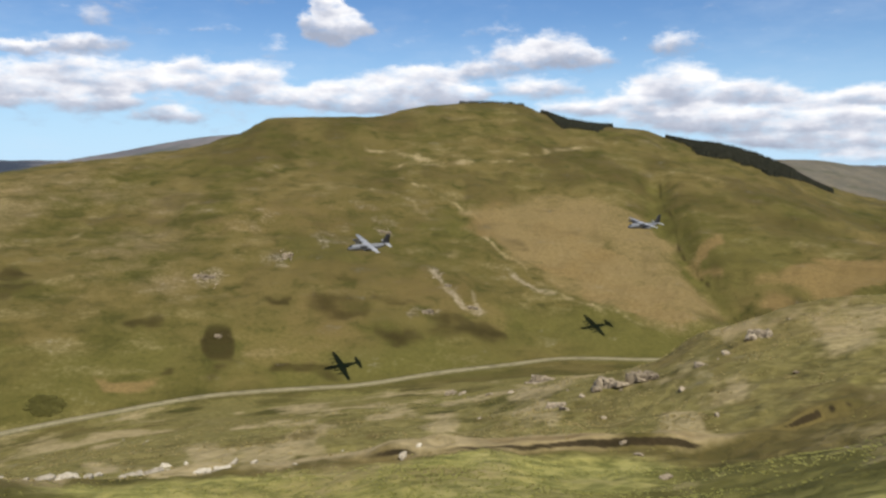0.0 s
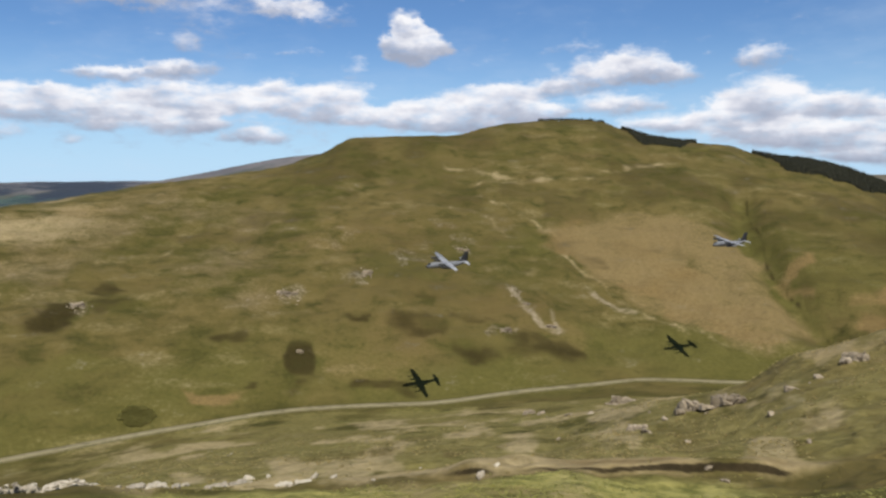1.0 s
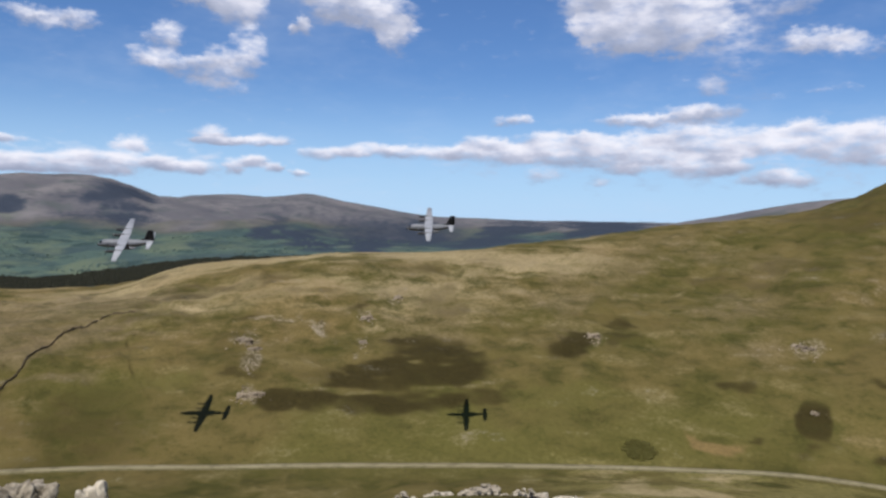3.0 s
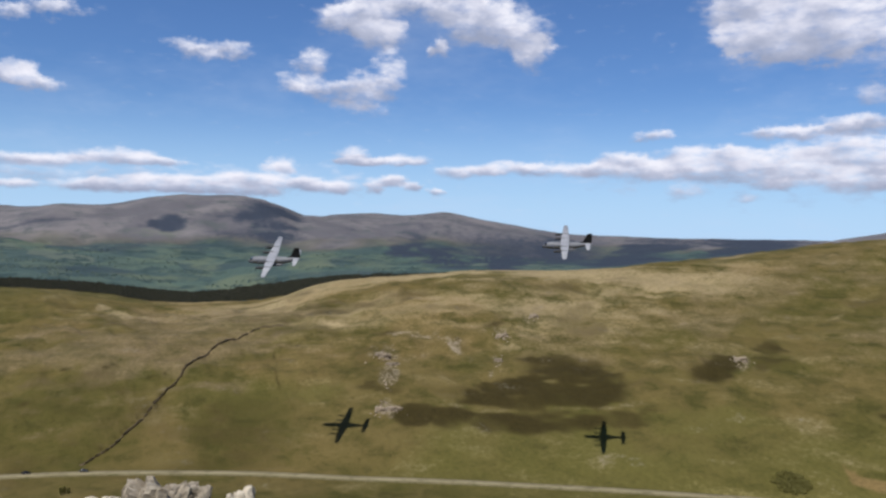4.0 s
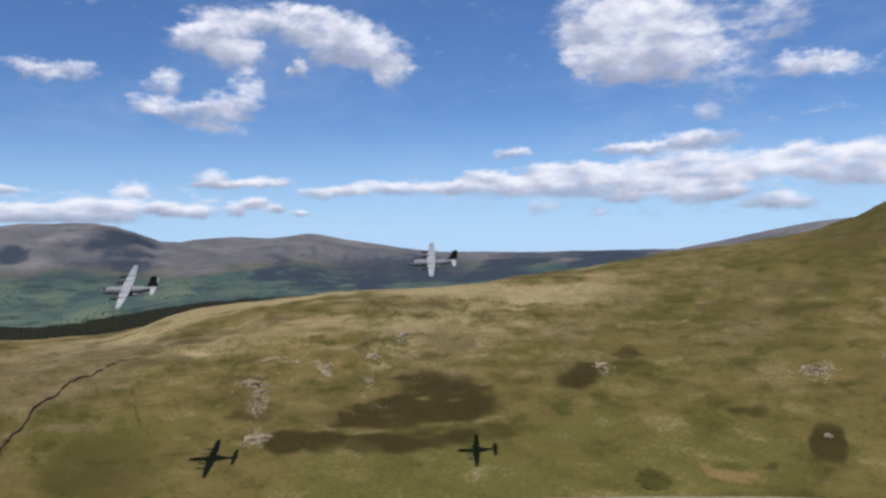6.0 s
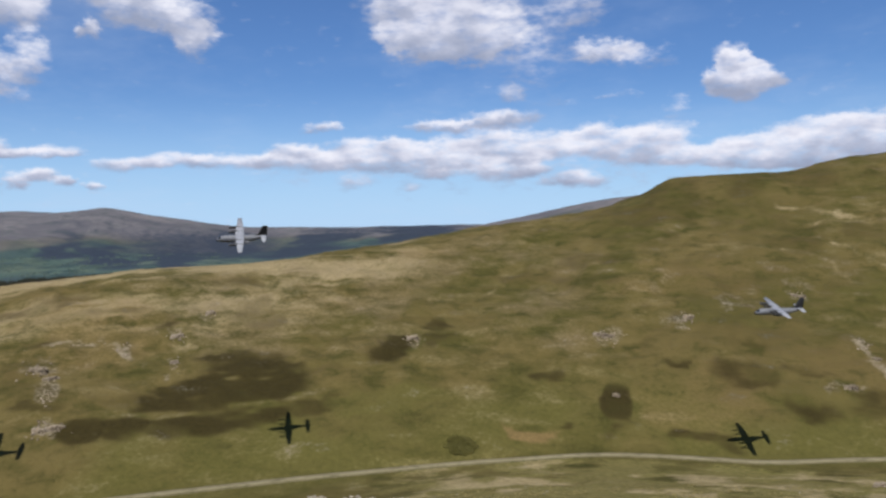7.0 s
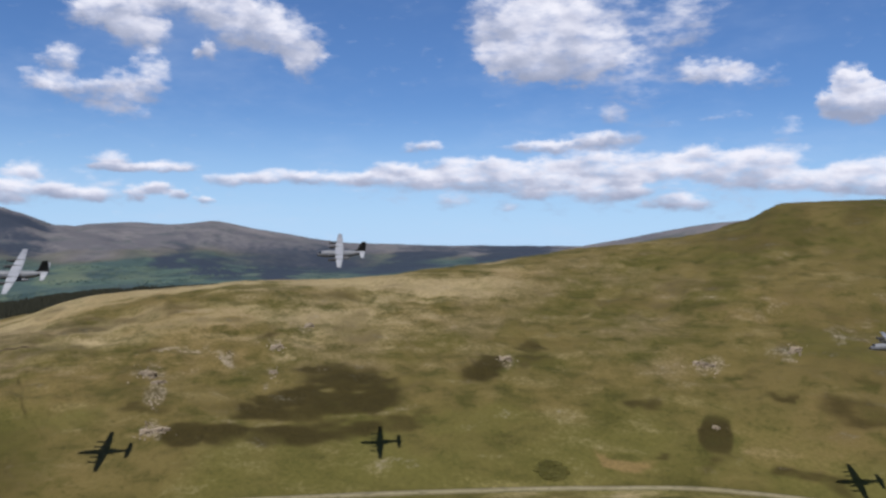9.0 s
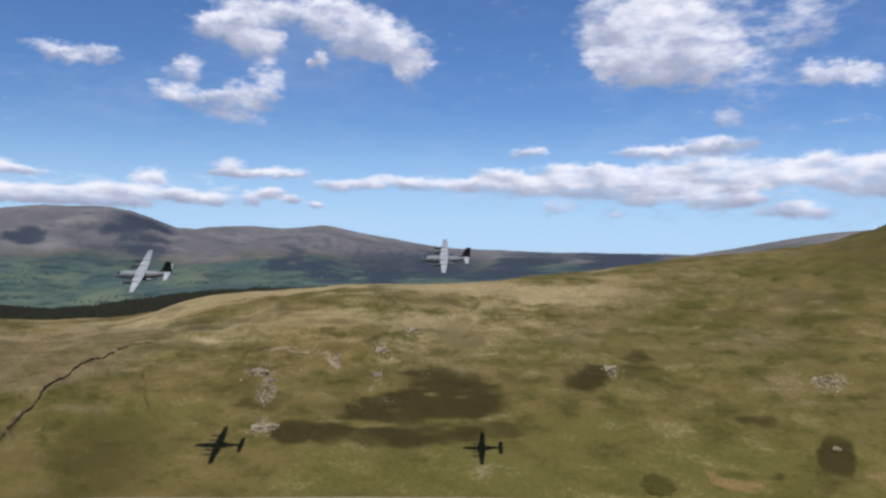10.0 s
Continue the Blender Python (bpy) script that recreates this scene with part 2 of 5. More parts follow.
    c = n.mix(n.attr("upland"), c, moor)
    c = lay("pasture", c, (0.150, 0.170, 0.105), (0.098, 0.126, 0.086), fray=0.9, most=0.8)
    # dark woods; cloud shade on the far heather is painted in here too
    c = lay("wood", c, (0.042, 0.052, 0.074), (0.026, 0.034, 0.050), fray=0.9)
    c = lay("litter", c, (0.028, 0.026, 0.015), (0.014, 0.014, 0.008), fray=0.3)
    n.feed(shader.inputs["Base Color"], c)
    relief = n.math("ADD", n.math("MULTIPLY", tuft, 0.35), n.math("ADD", n.math("MULTIPLY", small, 1.1), n.math("MULTIPLY", middle, 3.5)))
    bumped(n, shader, relief, 0.55, 1.0)
    return m


def make_speckled(name, dark, light, scale, rough=0.9, bump=0.02, spread=0.3, stain=None, metal=0.0, blades=False):
    """A plain stuff whose colour runs from dark to light in grain of two sizes, and from piece to piece."""
    m, n, shader = material(name, rough, metal)
    p = n.add("TexCoord").outputs["Object"]
    fine, broad = n.noise(p, scale, 6.0, 0.65), n.noise(p, scale * 0.13, 4.0, 0.6)
    k = n.math("ADD", n.math("MULTIPLY", fine, 0.6), n.math("MULTIPLY", broad, 0.5))
    c = n.mix(n.range(k, 0.38, 0.72), dark, light)
    own = n.add("ObjectInfo").outputs["Random"]
    isle = n.add("NewGeometry").outputs["Random Per Island"]
    c = n.mix(spread, c, n.mix(n.math("FRACT", n.math("ADD", own, isle)), tuple(0.45 * v for v in dark), light))
    if stain:
        c = n.mix(n.range(n.noise(p, scale * 0.35, 5.0, 0.7), 0.50, 0.64), c, stain)
    n.feed(shader.inputs["Base Color"], c)
    bumped(n, shader, k, 0.6, bump)
    if blades:
        through_light = n.add("BsdfTranslucent", ("Color", c))
        both = n.add("MixShader", ("Fac", 0.45))
        n.feed(both.inputs[1], shader.outputs[0])
        n.feed(both.inputs[2], through_light.outputs[0])
        n.feed([q for q in n.tree.nodes if q.bl_idname == "ShaderNodeOutputMaterial"][0].inputs["Surface"], both.outputs[0])
    return m


GROUND = make_ground()
TARMAC = make_speckled("tarmac", (0.196, 0.164, 0.090), (0.262, 0.222, 0.130), 0.35, 0.9, 0.01, 0.1, (0.14, 0.118, 0.064))
VERGE = make_speckled("verge_gravel", (0.110, 0.094, 0.042), (0.185, 0.152, 0.080), 0.6, 0.95, 0.03, 0.2, (0.075, 0.070, 0.024))
ROCK = make_speckled("pale_rock", (0.230, 0.185, 0.132), (0.640, 0.565, 0.450), 0.9, 0.9, 0.3, 0.45, (0.075, 0.060, 0.038))
DULLROCK = make_speckled("lichened_rock", (0.165, 0.128, 0.084), (0.430, 0.350, 0.255), 0.9, 0.92, 0.3, 0.4, (0.058, 0.040, 0.024))
WALLSTONE = make_speckled("wall_stone", (0.052, 0.038, 0.020), (0.16, 0.118, 0.066), 1.5, 0.92, 0.05, 0.4)
TUSSOCK = make_speckled("tussock_grass", (0.260, 0.220, 0.075), (0.450, 0.360, 0.165), 0.05, 0.9, 0.01, 0.15, blades=True)
GREENTUFT = make_speckled("green_tuft_grass", (0.270, 0.262, 0.072), (0.440, 0.410, 0.140), 0.05, 0.9, 0.01, 0.15, blades=True)
NEEDLES = make_speckled("conifer_needles", (0.015, 0.016, 0.009), (0.031, 0.030, 0.017), 0.4, 0.95, 0.1, 0.35)
# leaf green paled and blued: distance haze put into the colour
VALETREES = make_speckled("far_tree_leaves", (0.062, 0.090, 0.080), (0.092, 0.128, 0.104), 0.1, 0.95, 0.1, 0.3)
LEAVES = make_speckled("gorse_leaves", (0.150, 0.138, 0.034), (0.240, 0.215, 0.066), 1.2, 0.85, 0.03, 0.2, blades=True)
BARK = make_speckled("bark", (0.05, 0.04, 0.03), (0.12, 0.10, 0.08), 3.0, 0.95, 0.03, 0.2)
GREYPAINT = make_speckled("aircraft_grey", (0.135, 0.138, 0.152), (0.190, 0.193, 0.208), 0.5, 0.5, 0.004, 0.03)
# aircraft grey made paler for the wing and tailplane: sunlight put into the colour
SUNLITGREY = make_speckled("sunlit_grey", (0.235, 0.240, 0.265), (0.300, 0.305, 0.330), 0.5, 0.5, 0.004, 0.03)
DARKGREY = make_speckled("dark_aircraft_grey", (0.020, 0.020, 0.022), (0.045, 0.044, 0.046), 0.8, 0.6, 0.004, 0.05)
RUBBER = make_speckled("rubber", (0.018, 0.018, 0.018), (0.035, 0.035, 0.035), 6.0, 0.8, 0.002, 0.05)
CARBLACK = make_speckled("black_car_paint", (0.012, 0.012, 0.014), (0.022, 0.022, 0.025), 1.0, 0.2, 0.001, 0.02)
CARGREY = make_speckled("dark_grey_car_paint", (0.035, 0.037, 0.042), (0.055, 0.057, 0.062), 1.0, 0.22, 0.001, 0.02)
GLASS = make_speckled("tinted_glass", (0.012, 0.014, 0.017), (0.022, 0.024, 0.028), 1.0, 0.06, 0.0005, 0.02)
# ---- lie of the land: rings of ground round the hillside on which the camera stands ----
# every ring: heading, distance, height relative to the eye as an angle (degrees)
BROW = [(-180, 110, 12), (-130, 110, 6), (-105, 110, -10), (-85, 95, -20), (-73, 92, -18.7), (-66, 92, -19.3), (-55, 92, -21), (-45, 96, -20.2), (-39, 98, -19.7),
        (-31, 100, -20.2), (-22, 103, -21), (-12, 105, -21.2),
        (0, 110, -20.6), (13, 112, -19.6), (20, 115, -18.2), (30, 118, -15.2), (45, 118, -9), (80, 115, 2), (130, 110, 10), (180, 110, 12)]
KNOLL = [(-180, 210, 14), (-130, 210, 6), (-105, 215, -12), (-85, 215, -21), (-50, 215, -22), (-30, 210, -19.2), (-12, 210, -18.4), (0, 210, -17.6), (8, 205, -15.9),
         (15.3, 205, -13.9), (18, 205, -12.2), (20.5, 210, -11.1), (24, 215, -9.8), (27.4, 220, -9.0), (30, 220, -8.6), (45, 220, -5), (80, 220, 4), (130, 210, 12), (180, 210, 14)]
LOWER = [(-180, 330, 15), (-130, 330, 6), (-105, 330, -12), (-85, 330, -18.6), (-50, 322, -20.0), (-30, 322, -18.3), (-12, 330, -17.3), (0, 335, -16.4), (8, 340, -15.6),
         (15, 350, -14.9), (24, 360, -13.2), (30, 360, -12.4), (45, 360, -8), (80, 360, 4), (130, 330, 12), (180, 330, 15)]
ROAD = [(-180, 520, 15), (-130, 480, 5), (-105, 470, -10), (-90, 458, -14.9), (-80.6, 440, -15.4), (-66.6, 412, -16.4), (-55, 396, -17.15), (-45, 391, -17.3), (-36.6, 394, -17.15),
        (-24, 412, -16.5), (-15.7, 424, -15.97), (-7.8, 426, -15.93), (0.6, 450, -15.0), (4.8, 467, -14.5), (8.9, 487, -13.95), (15, 497, -13.75), (22, 520, -13.1), (30, 540, -12.5), (45, 560, -10),
        (80, 560, 3), (130, 520, 12), (180, 520, 15)]
FOOT = [(-180, 700, 14), (-130, 650, 4), (-105, 600, -8), (-80, 476, -13.2), (-66, 442, -14.2), (-50, 419, -15.0), (-36, 420, -15.0), (-22, 438, -14.5), (-8, 452, -14.0), (3, 483, -13.2),
        (10, 514, -12.4), (16, 529, -11.9), (24, 557, -11.2), (30, 575, -10.7), (45, 620, -8), (80, 700, 4), (130, 700, 12), (180, 700, 14)]
FLANK = [(-180, 900, 13), (-130, 850, 3), (-105, 760, -6), (-80, 572, -8.4), (-66, 532, -8.8), (-50, 511, -8.8), (-36, 517, -8.5), (-22, 545, -7.8), (-8, 580, -6.5), (3, 616, -6.0),
         (10, 652, -5.5), (16, 668, -5.2), (24, 677, -5.6), (30, 669, -6.4), (45, 720, -6), (80, 860, 3), (130, 900, 11), (180, 900, 13)]
BENCH = [(-180, 1150, 11), (-105, 930, -5), (-80, 680, -5.3), (-70, 645, -6.1), (-60, 620, -5.7), (-50, 610, -4.9), (-36, 630, -4.3), (-22, 680, -2.9), (-12, 735, -1.0), (-8, 755, -0.5), (3, 800, 0.0),
         (10, 820, -0.2), (16, 835, -0.9), (24, 840, -2.4), (30, 835, -4.2), (45, 900, -4), (80, 1100, 2), (130, 1150, 9), (180, 1150, 11)]
CREST = [(-180, 1500, 8), (-105, 1150, -4.2), (-81, 830, -3.75), (-76, 810, -4.15), (-69.8, 790, -4.92), (-66, 775, -4.9), (-63, 765, -4.4), (-60.6, 755, -3.6), (-57, 745, -2.98), (-52.5, 730, -2.66),
         (-49, 722, -2.36), (-42.7, 728, -2.2), (-38.8, 745, -1.86), (-35, 770, -1.3), (-31.3, 795, -0.9), (-26.5, 825, -0.22), (-21.6, 855, 0.45), (-17.2, 885, 1.05), (-14.3, 900, 1.9),
         (-12.1, 915, 3.05), (-8.6, 940, 3.2), (-5, 985, 3.25), (-2.2, 1015, 3.8), (2.7, 1050, 4.2), (5.5, 1065, 4.1), (7.2, 1070, 3.45), (11, 1075, 2.6), (14, 1072, 2.3), (16, 1070, 1.6), (19.7, 1060, 0.98), (22.9, 1045, -0.15),
         (25.7, 1035, -1.75), (29.3, 1025, -2.8), (45, 1100, -4)]
BEHIND = [(-180, 1900, 6), (-105, 1500, -5.5), (-80, 1060, -6.2), (-66, 1030, -6.6), (-52, 1000, -4.6), (-40, 1030, -3.2), (-30, 1250, -1.9), (-22, 1350, -0.3), (-14, 1450, 1.0), (-5, 1600, 2.2), (3, 1650, 3.0), (12, 1650, 1.7),
          (20, 1650, 0.2), (28, 1650, -2.6), (45, 1700, -3.5), (180, 1900, 6)]
VALE = [(-180, 2300, 4), (-105, 1900, -3.6), (-80, 1600, -3.45), (-69, 1600, -4.35), (-60, 1600, -3.3), (-50, 1600, -2.35), (-42, 1600, -2.2), (-32, 1700, -0.95), (-26.3, 1750, 0.06), (-22, 1780, 0.8), (-18, 1800, 1.6), (-15.3, 1800, 1.98), (-12, 1800, 2.25), (-5, 1900, 1.6), (10, 1900, 1.3), (22, 2200, 0.2), (25, 2250, 0.12), (27.5, 2250, -0.3), (31, 2250, -1.2), (45, 2300, -1.5), (180, 2300, 4)]
FARFOOT = [(-180, 3200, 2), (-105, 2900, -0.9), (-80, 2900, -0.85), (-60, 2800, -1.05), (-45, 2700, -1.5), (-32, 2700, -0.9), (-20, 2800, -0.5), (20, 2900, -0.3), (45, 3000, -0.6), (180, 3200, 2)]
FARTOP = [(-180, 4000, 2), (-105, 4000, 1.6), (-88, 4000, 1.0), (-80.8, 4000, 1.2), (-77, 4000, 1.68), (-74.2, 4000, 1.85), (-71.7, 4000, 2.33), (-69.6, 4000, 2.66), (-66.9, 3980, 2.66), (-65, 3960, 2.42), (-63.1, 3950, 1.9), (-61.3, 3950, 1.3),
          (-57.5, 3950, 1.25), (-55, 3950, 1.42), (-53, 3950, 1.66), (-51, 3930, 1.5), (-48.5, 3920, 1.1), (-46, 3920, 0.75), (-42.8, 3950, 0.3), (-38.8, 4000, 0.15), (-33, 4000, 0.05), (-20, 4000, 0.0), (26, 4000, -0.3), (28, 4000, -0.5), (45, 4000, 0.2), (180, 4000, 2)]
SKYLINE = [(-180, 4700, 1.6), (-84, 4700, 1.75), (-80, 4700, 1.5), (-76, 4700, 1.3), (-62, 4700, 1.0), (-59, 4700, 1.45), (-56.5, 4700, 1.6), (-54, 4700, 1.5), (-52.6, 4700, 1.6), (-51.5, 4700, 1.70), (-50.5, 4700, 1.60), (-49.5, 4700, 1.4), (-48, 4700, 1.15), (-46, 4700, 0.85), (-42, 4700, 0.4), (-36, 4700, 0.25),
           (-30, 4700, 0.25), (-20, 4700, 0.2), (22, 4700, 0.1), (27, 4700, -0.2), (30, 4700, -0.6), (45, 4700, 0.3), (180, 4700, 1.6)]
RINGS = [BROW, KNOLL, LOWER, ROAD, FOOT, FLANK, BENCH, CREST, BEHIND, VALE, FARFOOT, FARTOP, SKYLINE]


def steady_slopes(xs, ys):
    """Slopes for a curve through the points that does not overshoot. xs, ys: arrays (..., n)."""
    h, d = np.diff(xs), np.diff(ys) / np.diff(xs)
    m = np.zeros_like(ys)
    a, b = d[..., :-1], d[..., 1:]
    w1, w2 = 2 * h[..., 1:] + h[..., :-1], h[..., 1:] + 2 * h[..., :-1]
    same = a * b > 0
    m[..., 1:-1] = np.where(same, (w1 + w2) / (w1 / np.where(same, a, 1) + w2 / np.where(same, b, 1)), 0)
    m[..., 0], m[..., -1] = d[..., 0], d[..., -1]
    return m


def curve_value(x0, x1, y0, y1, m0, m1, x):
    h = x1 - x0
    s = np.clip((x - x0) / h, 0, 1)
    return (2 * s**3 - 3 * s**2 + 1) * y0 + (s**3 - 2 * s**2 + s) * h * m0 + (3 * s**2 - 2 * s**3) * y1 + (s**3 - s**2) * h * m1


def ring_at(ring, az):
    """Distance and height over the road of a ring at the headings az."""
    a = np.array(ring, float)
    if a[-1, 0] < 180:
        a = np.vstack([a, a[0] + (360, 0, 0)])
    az = np.where(az > a[-1, 0], az - 360, az)
    i = np.clip(np.searchsorted(a[:, 0], az, side="right") - 1, 0, len(a) - 2)
    out = []
    for k in (1, 2):
        m = steady_slopes(a[:, 0], a[:, k])
        out.append(curve_value(a[i, 0], a[i + 1, 0], a[i, k], a[i + 1, k], m[i], m[i + 1], az))
    return out[0], EYE + out[0] * np.tan(np.radians(out[1]))


def lattice(ix, iy, seed):
    h = (ix.astype(np.int64) * 374761393 + iy.astype(np.int64) * 668265263 + seed * 974634541) & 0x7FFFFFFF
    h = ((h ^ (h >> 13)) * 1274126177) & 0x7FFFFFFF
    return ((h ^ (h >> 16)) & 0xFFFF) / 32768.0 - 1.0


def swell(x, y, size, seed=0):
    """Smooth noise from -1 to 1 with bumps of that size in metres."""
    x, y = x / size, y / size
    ix, iy = np.floor(x).astype(np.int64), np.floor(y).astype(np.int64)
    u, v = x - ix, y - iy
    u, v = u * u * u * (u * (6 * u - 15) + 10), v * v * v * (v * (6 * v - 15) + 10)
    a, b = lattice(ix, iy, seed), lattice(ix + 1, iy, seed)
    c, d = lattice(ix, iy + 1, seed), lattice(ix + 1, iy + 1, seed)
    return (a * (1 - u) + b * u) * (1 - v) + (c * (1 - u) + d * u) * v


def fbm(x, y, size, octaves=4, seed=0, gain=0.5):
    total, amp = 0, 1.0
    for k in range(octaves):
        total = total + amp * swell(x + 17.3 * k, y - 9.1 * k, size / 2**k, seed + k)
        amp *= gain
    return total


def smooth(a, b, x):
    s = np.clip((x - a) / (b - a), 0, 1)
    return s * s * (3 - 2 * s)


GULLY = [(210, 785), (194, 696), (192, 635), (197, 588), (200, 546)]


def line_distance(x, y, line):
    """Distance in plan to a broken line."""
    best = np.full_like(x, 1e9)
    for (x0, y0), (x1, y1) in zip(line, line[1:]):
        dx, dy = x1 - x0, y1 - y0
        t = np.clip(((x - x0) * dx + (y - y0) * dy) / (dx * dx + dy * dy), 0, 1)
        best = np.minimum(best, np.hypot(x - x0 - t * dx, y - y0 - t * dy))
    return best


def bank_edge(x, y, az):
    """Distance at which the peaty bank of the near slope stands."""
    edge = np.interp(az, (-28, -22, -14, -6, -2, 2, 6, 11, 15, 21, 25, 30), (97, 101, 100, 100, 96, 99, 97, 98.5, 101, 106, 115, 122))
    return edge + 2.4 * swell(x, y, 18, 61) + 0.9 * swell(x, y, 6, 63) + 0.2 * swell(x, y, 2.2, 64)


def road_distance(x, y):
    """How far beyond the road's middle line (less: this side of it) a place lies, along its heading."""
    az, r = np.degrees(np.arctan2(x, y)), np.hypot(x, y)
    return r - ring_at(ROAD, az)[0]


def height(x, y, rough=True):
    """The ground's height over the road in the valley."""
    x, y = np.asarray(x, float), np.asarray(y, float)
    az, r = np.degrees(np.arctan2(x, y)), np.hypot(x, y)
    rs, zs = [np.zeros_like(r), np.full_like(r, 9.0), np.full_like(r, 24.0), np.full_like(r, 48.0)], [np.full_like(r, EYE - 1.65)]
    for ring in RINGS:
        a, b = ring_at(ring, az)
        rs.append(a), zs.append(b)
    lift = (zs[1] - EYE) / rs[4]
    for k, steep in ((1, 1.45), (2, 1.3), (3, 1.15)):
        zs.insert(k, EYE - 1.65 + lift * rs[k] * steep)
    rs.append(np.full_like(r, 5200.0)), zs.append(np.full_like(r, EYE - 60))
    xs, ys = np.stack(rs, -1), np.stack(zs, -1)
    m = steady_slopes(xs, ys)
    i = np.clip((r[..., None] >= xs).sum(-1) - 1, 0, xs.shape[-1] - 2)[..., None]

    def pick(q, k):
        return np.take_along_axis(q, i + k, -1)[..., 0]
    z = curve_value(pick(xs, 0), pick(xs, 1), pick(ys, 0), pick(ys, 1), pick(m, 0), pick(m, 1), r)
    if rough:
        d = r - ring_at(ROAD, az)[0]
        calm = 1 - np.exp(-(d / 22) ** 2)
        far = smooth(410, 530, r)
        near = 1 - smooth(330, 420, r)
        crest = 1 - 0.75 * np.exp(-((r - ring_at(CREST, az)[0]) / 60) ** 2)
        big = fbm(x, y, 130, 3, 3) * (4.6 * far * crest + 0.9 * near * smooth(30, 90, r)) * (1 - smooth(1300, 1600, r))
        fine = fbm(x, y, 17, 4, 11) * (1.7 * crest * far + 0.65 * near * smooth(8, 50, r) + 0.15) * (1 - smooth(1500, 1900, r))
        steps = np.abs(swell(x, y, 55, 21)) * swell(x, y, 140, 22) * 2.4 * (far * crest + 0.5 * near * smooth(40, 90, r)) * (1 - smooth(1300, 1600, r))
        distant = fbm(x, y, 420, 5, 31, 0.6) * 18 * smooth(2300, 3100, r) * (1 - 0.8 * smooth(3600, 4000, r)) + fbm(x, y, 200, 3, 35) * 4 * smooth(1500, 2000, r)
        gully = 13 * np.exp(-(line_distance(x + 6 * swell(x, y, 40, 23), y, GULLY) / 17) ** 2)
        edge = bank_edge(x, y, az)
        bank = 1.35 * smooth(edge - 1.1, edge + 1.1, r) * smooth(edge + 26, edge + 3, r) * smooth(-9, -3, az) * smooth(33, 25, az) * np.clip(0.7 + 0.7 * swell(x, y, 13, 67), 0, 1.2)
        tufts = fbm(x, y, 5.5, 3, 15) * 0.34 * smooth(60, 80, r) * smooth(240, 190, r)
        z = z + calm * (big + fine - steps) + distant - gully + bank + tufts
    return z

# ---- building helpers ----
def mesh_from(name, verts, faces, mat, shade=False):
    me = bpy.data.meshes.new(name)
    me.from_pydata([tuple(map(float, v)) for v in verts], [], faces)
    me.materials.append(mat)
    if shade:
        me.shade_smooth()
    me.update()
    return me


def thing(name, label, category, at=(0, 0, 0), turn=None, group="", kind=""):
    ob = new(name)
    ob.empty_display_size = 0.1
    ob.matrix_world = Matrix.Translation(at) @ (turn or Matrix.Identity(4))
    return tagged(ob, label, category, group, kind)


def part(name, bm, mat, parent, label="", shade=False):
    me = bm
    if not isinstance(bm, bpy.types.Mesh):
        me = bpy.data.meshes.new(name)
        bm.to_mesh(me)
        bm.free()
        me.materials.append(mat)
    if shade:
        me.shade_smooth()
    ob = new(name, me)
    ob.parent = parent
    return tagged(ob, label) if label else ob


def ground_z(x, y):
    return float(height(np.array([x]), np.array([y]))[0])


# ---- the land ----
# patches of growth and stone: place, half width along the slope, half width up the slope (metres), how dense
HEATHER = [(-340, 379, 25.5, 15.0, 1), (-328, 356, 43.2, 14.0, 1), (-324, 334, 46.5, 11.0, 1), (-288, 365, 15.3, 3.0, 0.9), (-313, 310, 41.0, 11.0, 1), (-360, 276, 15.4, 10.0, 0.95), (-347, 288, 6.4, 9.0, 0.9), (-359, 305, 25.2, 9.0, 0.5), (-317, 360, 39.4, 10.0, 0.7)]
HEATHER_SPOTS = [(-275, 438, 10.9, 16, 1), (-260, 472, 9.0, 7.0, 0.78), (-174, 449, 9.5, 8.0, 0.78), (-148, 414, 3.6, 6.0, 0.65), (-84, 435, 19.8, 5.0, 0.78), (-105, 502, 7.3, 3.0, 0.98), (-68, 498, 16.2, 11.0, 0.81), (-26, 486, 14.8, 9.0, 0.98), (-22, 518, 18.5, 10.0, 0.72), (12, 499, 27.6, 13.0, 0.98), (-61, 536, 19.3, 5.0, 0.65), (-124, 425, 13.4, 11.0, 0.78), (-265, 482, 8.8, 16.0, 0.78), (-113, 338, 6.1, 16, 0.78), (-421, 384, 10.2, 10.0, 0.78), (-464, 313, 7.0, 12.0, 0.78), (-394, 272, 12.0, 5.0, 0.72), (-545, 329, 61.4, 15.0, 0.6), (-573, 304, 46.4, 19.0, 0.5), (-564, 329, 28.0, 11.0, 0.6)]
BRACKEN = [(46, 675, 27, 26), (76, 638, 32, 30), (111, 607, 38, 32), (136, 562, 36, 26), (157, 535, 24, 14), (104, 676, 29, 29), (272, 568, 36, 21), (235, 543, 15.9, 16.0), (307, 571, 23, 29),
           (206, 615, 14, 25), (-80, 490, 22, 14, 0.4), (-163, 404, 13, 8), (-77, 471, 36, 26, 0.45)]
BROWN_MOOR = [(-620, 250, 90, 70), (-540, 170, 100, 70), (-193, 537, 50, 36)]
SCREE = [(-405, 282, 5, 12), (-382, 261, 5, 7), (-439, 297, 6, 11), (-10, 507, 4, 4), (-435, 297, 8, 19), (-376, 259, 9, 8), (-450, 336, 20, 3), (-420, 345, 4, 10), (-384, 354, 3, 20),
         (-411, 382, 6, 7), (-420, 422, 4, 7), (-273, 459, 6, 10), (-159, 522, 12, 6), (-47, 633, 9, 6), (-110, 556, 5, 9), (-158, 518, 11, 7), (-3, 561, 4, 11)]
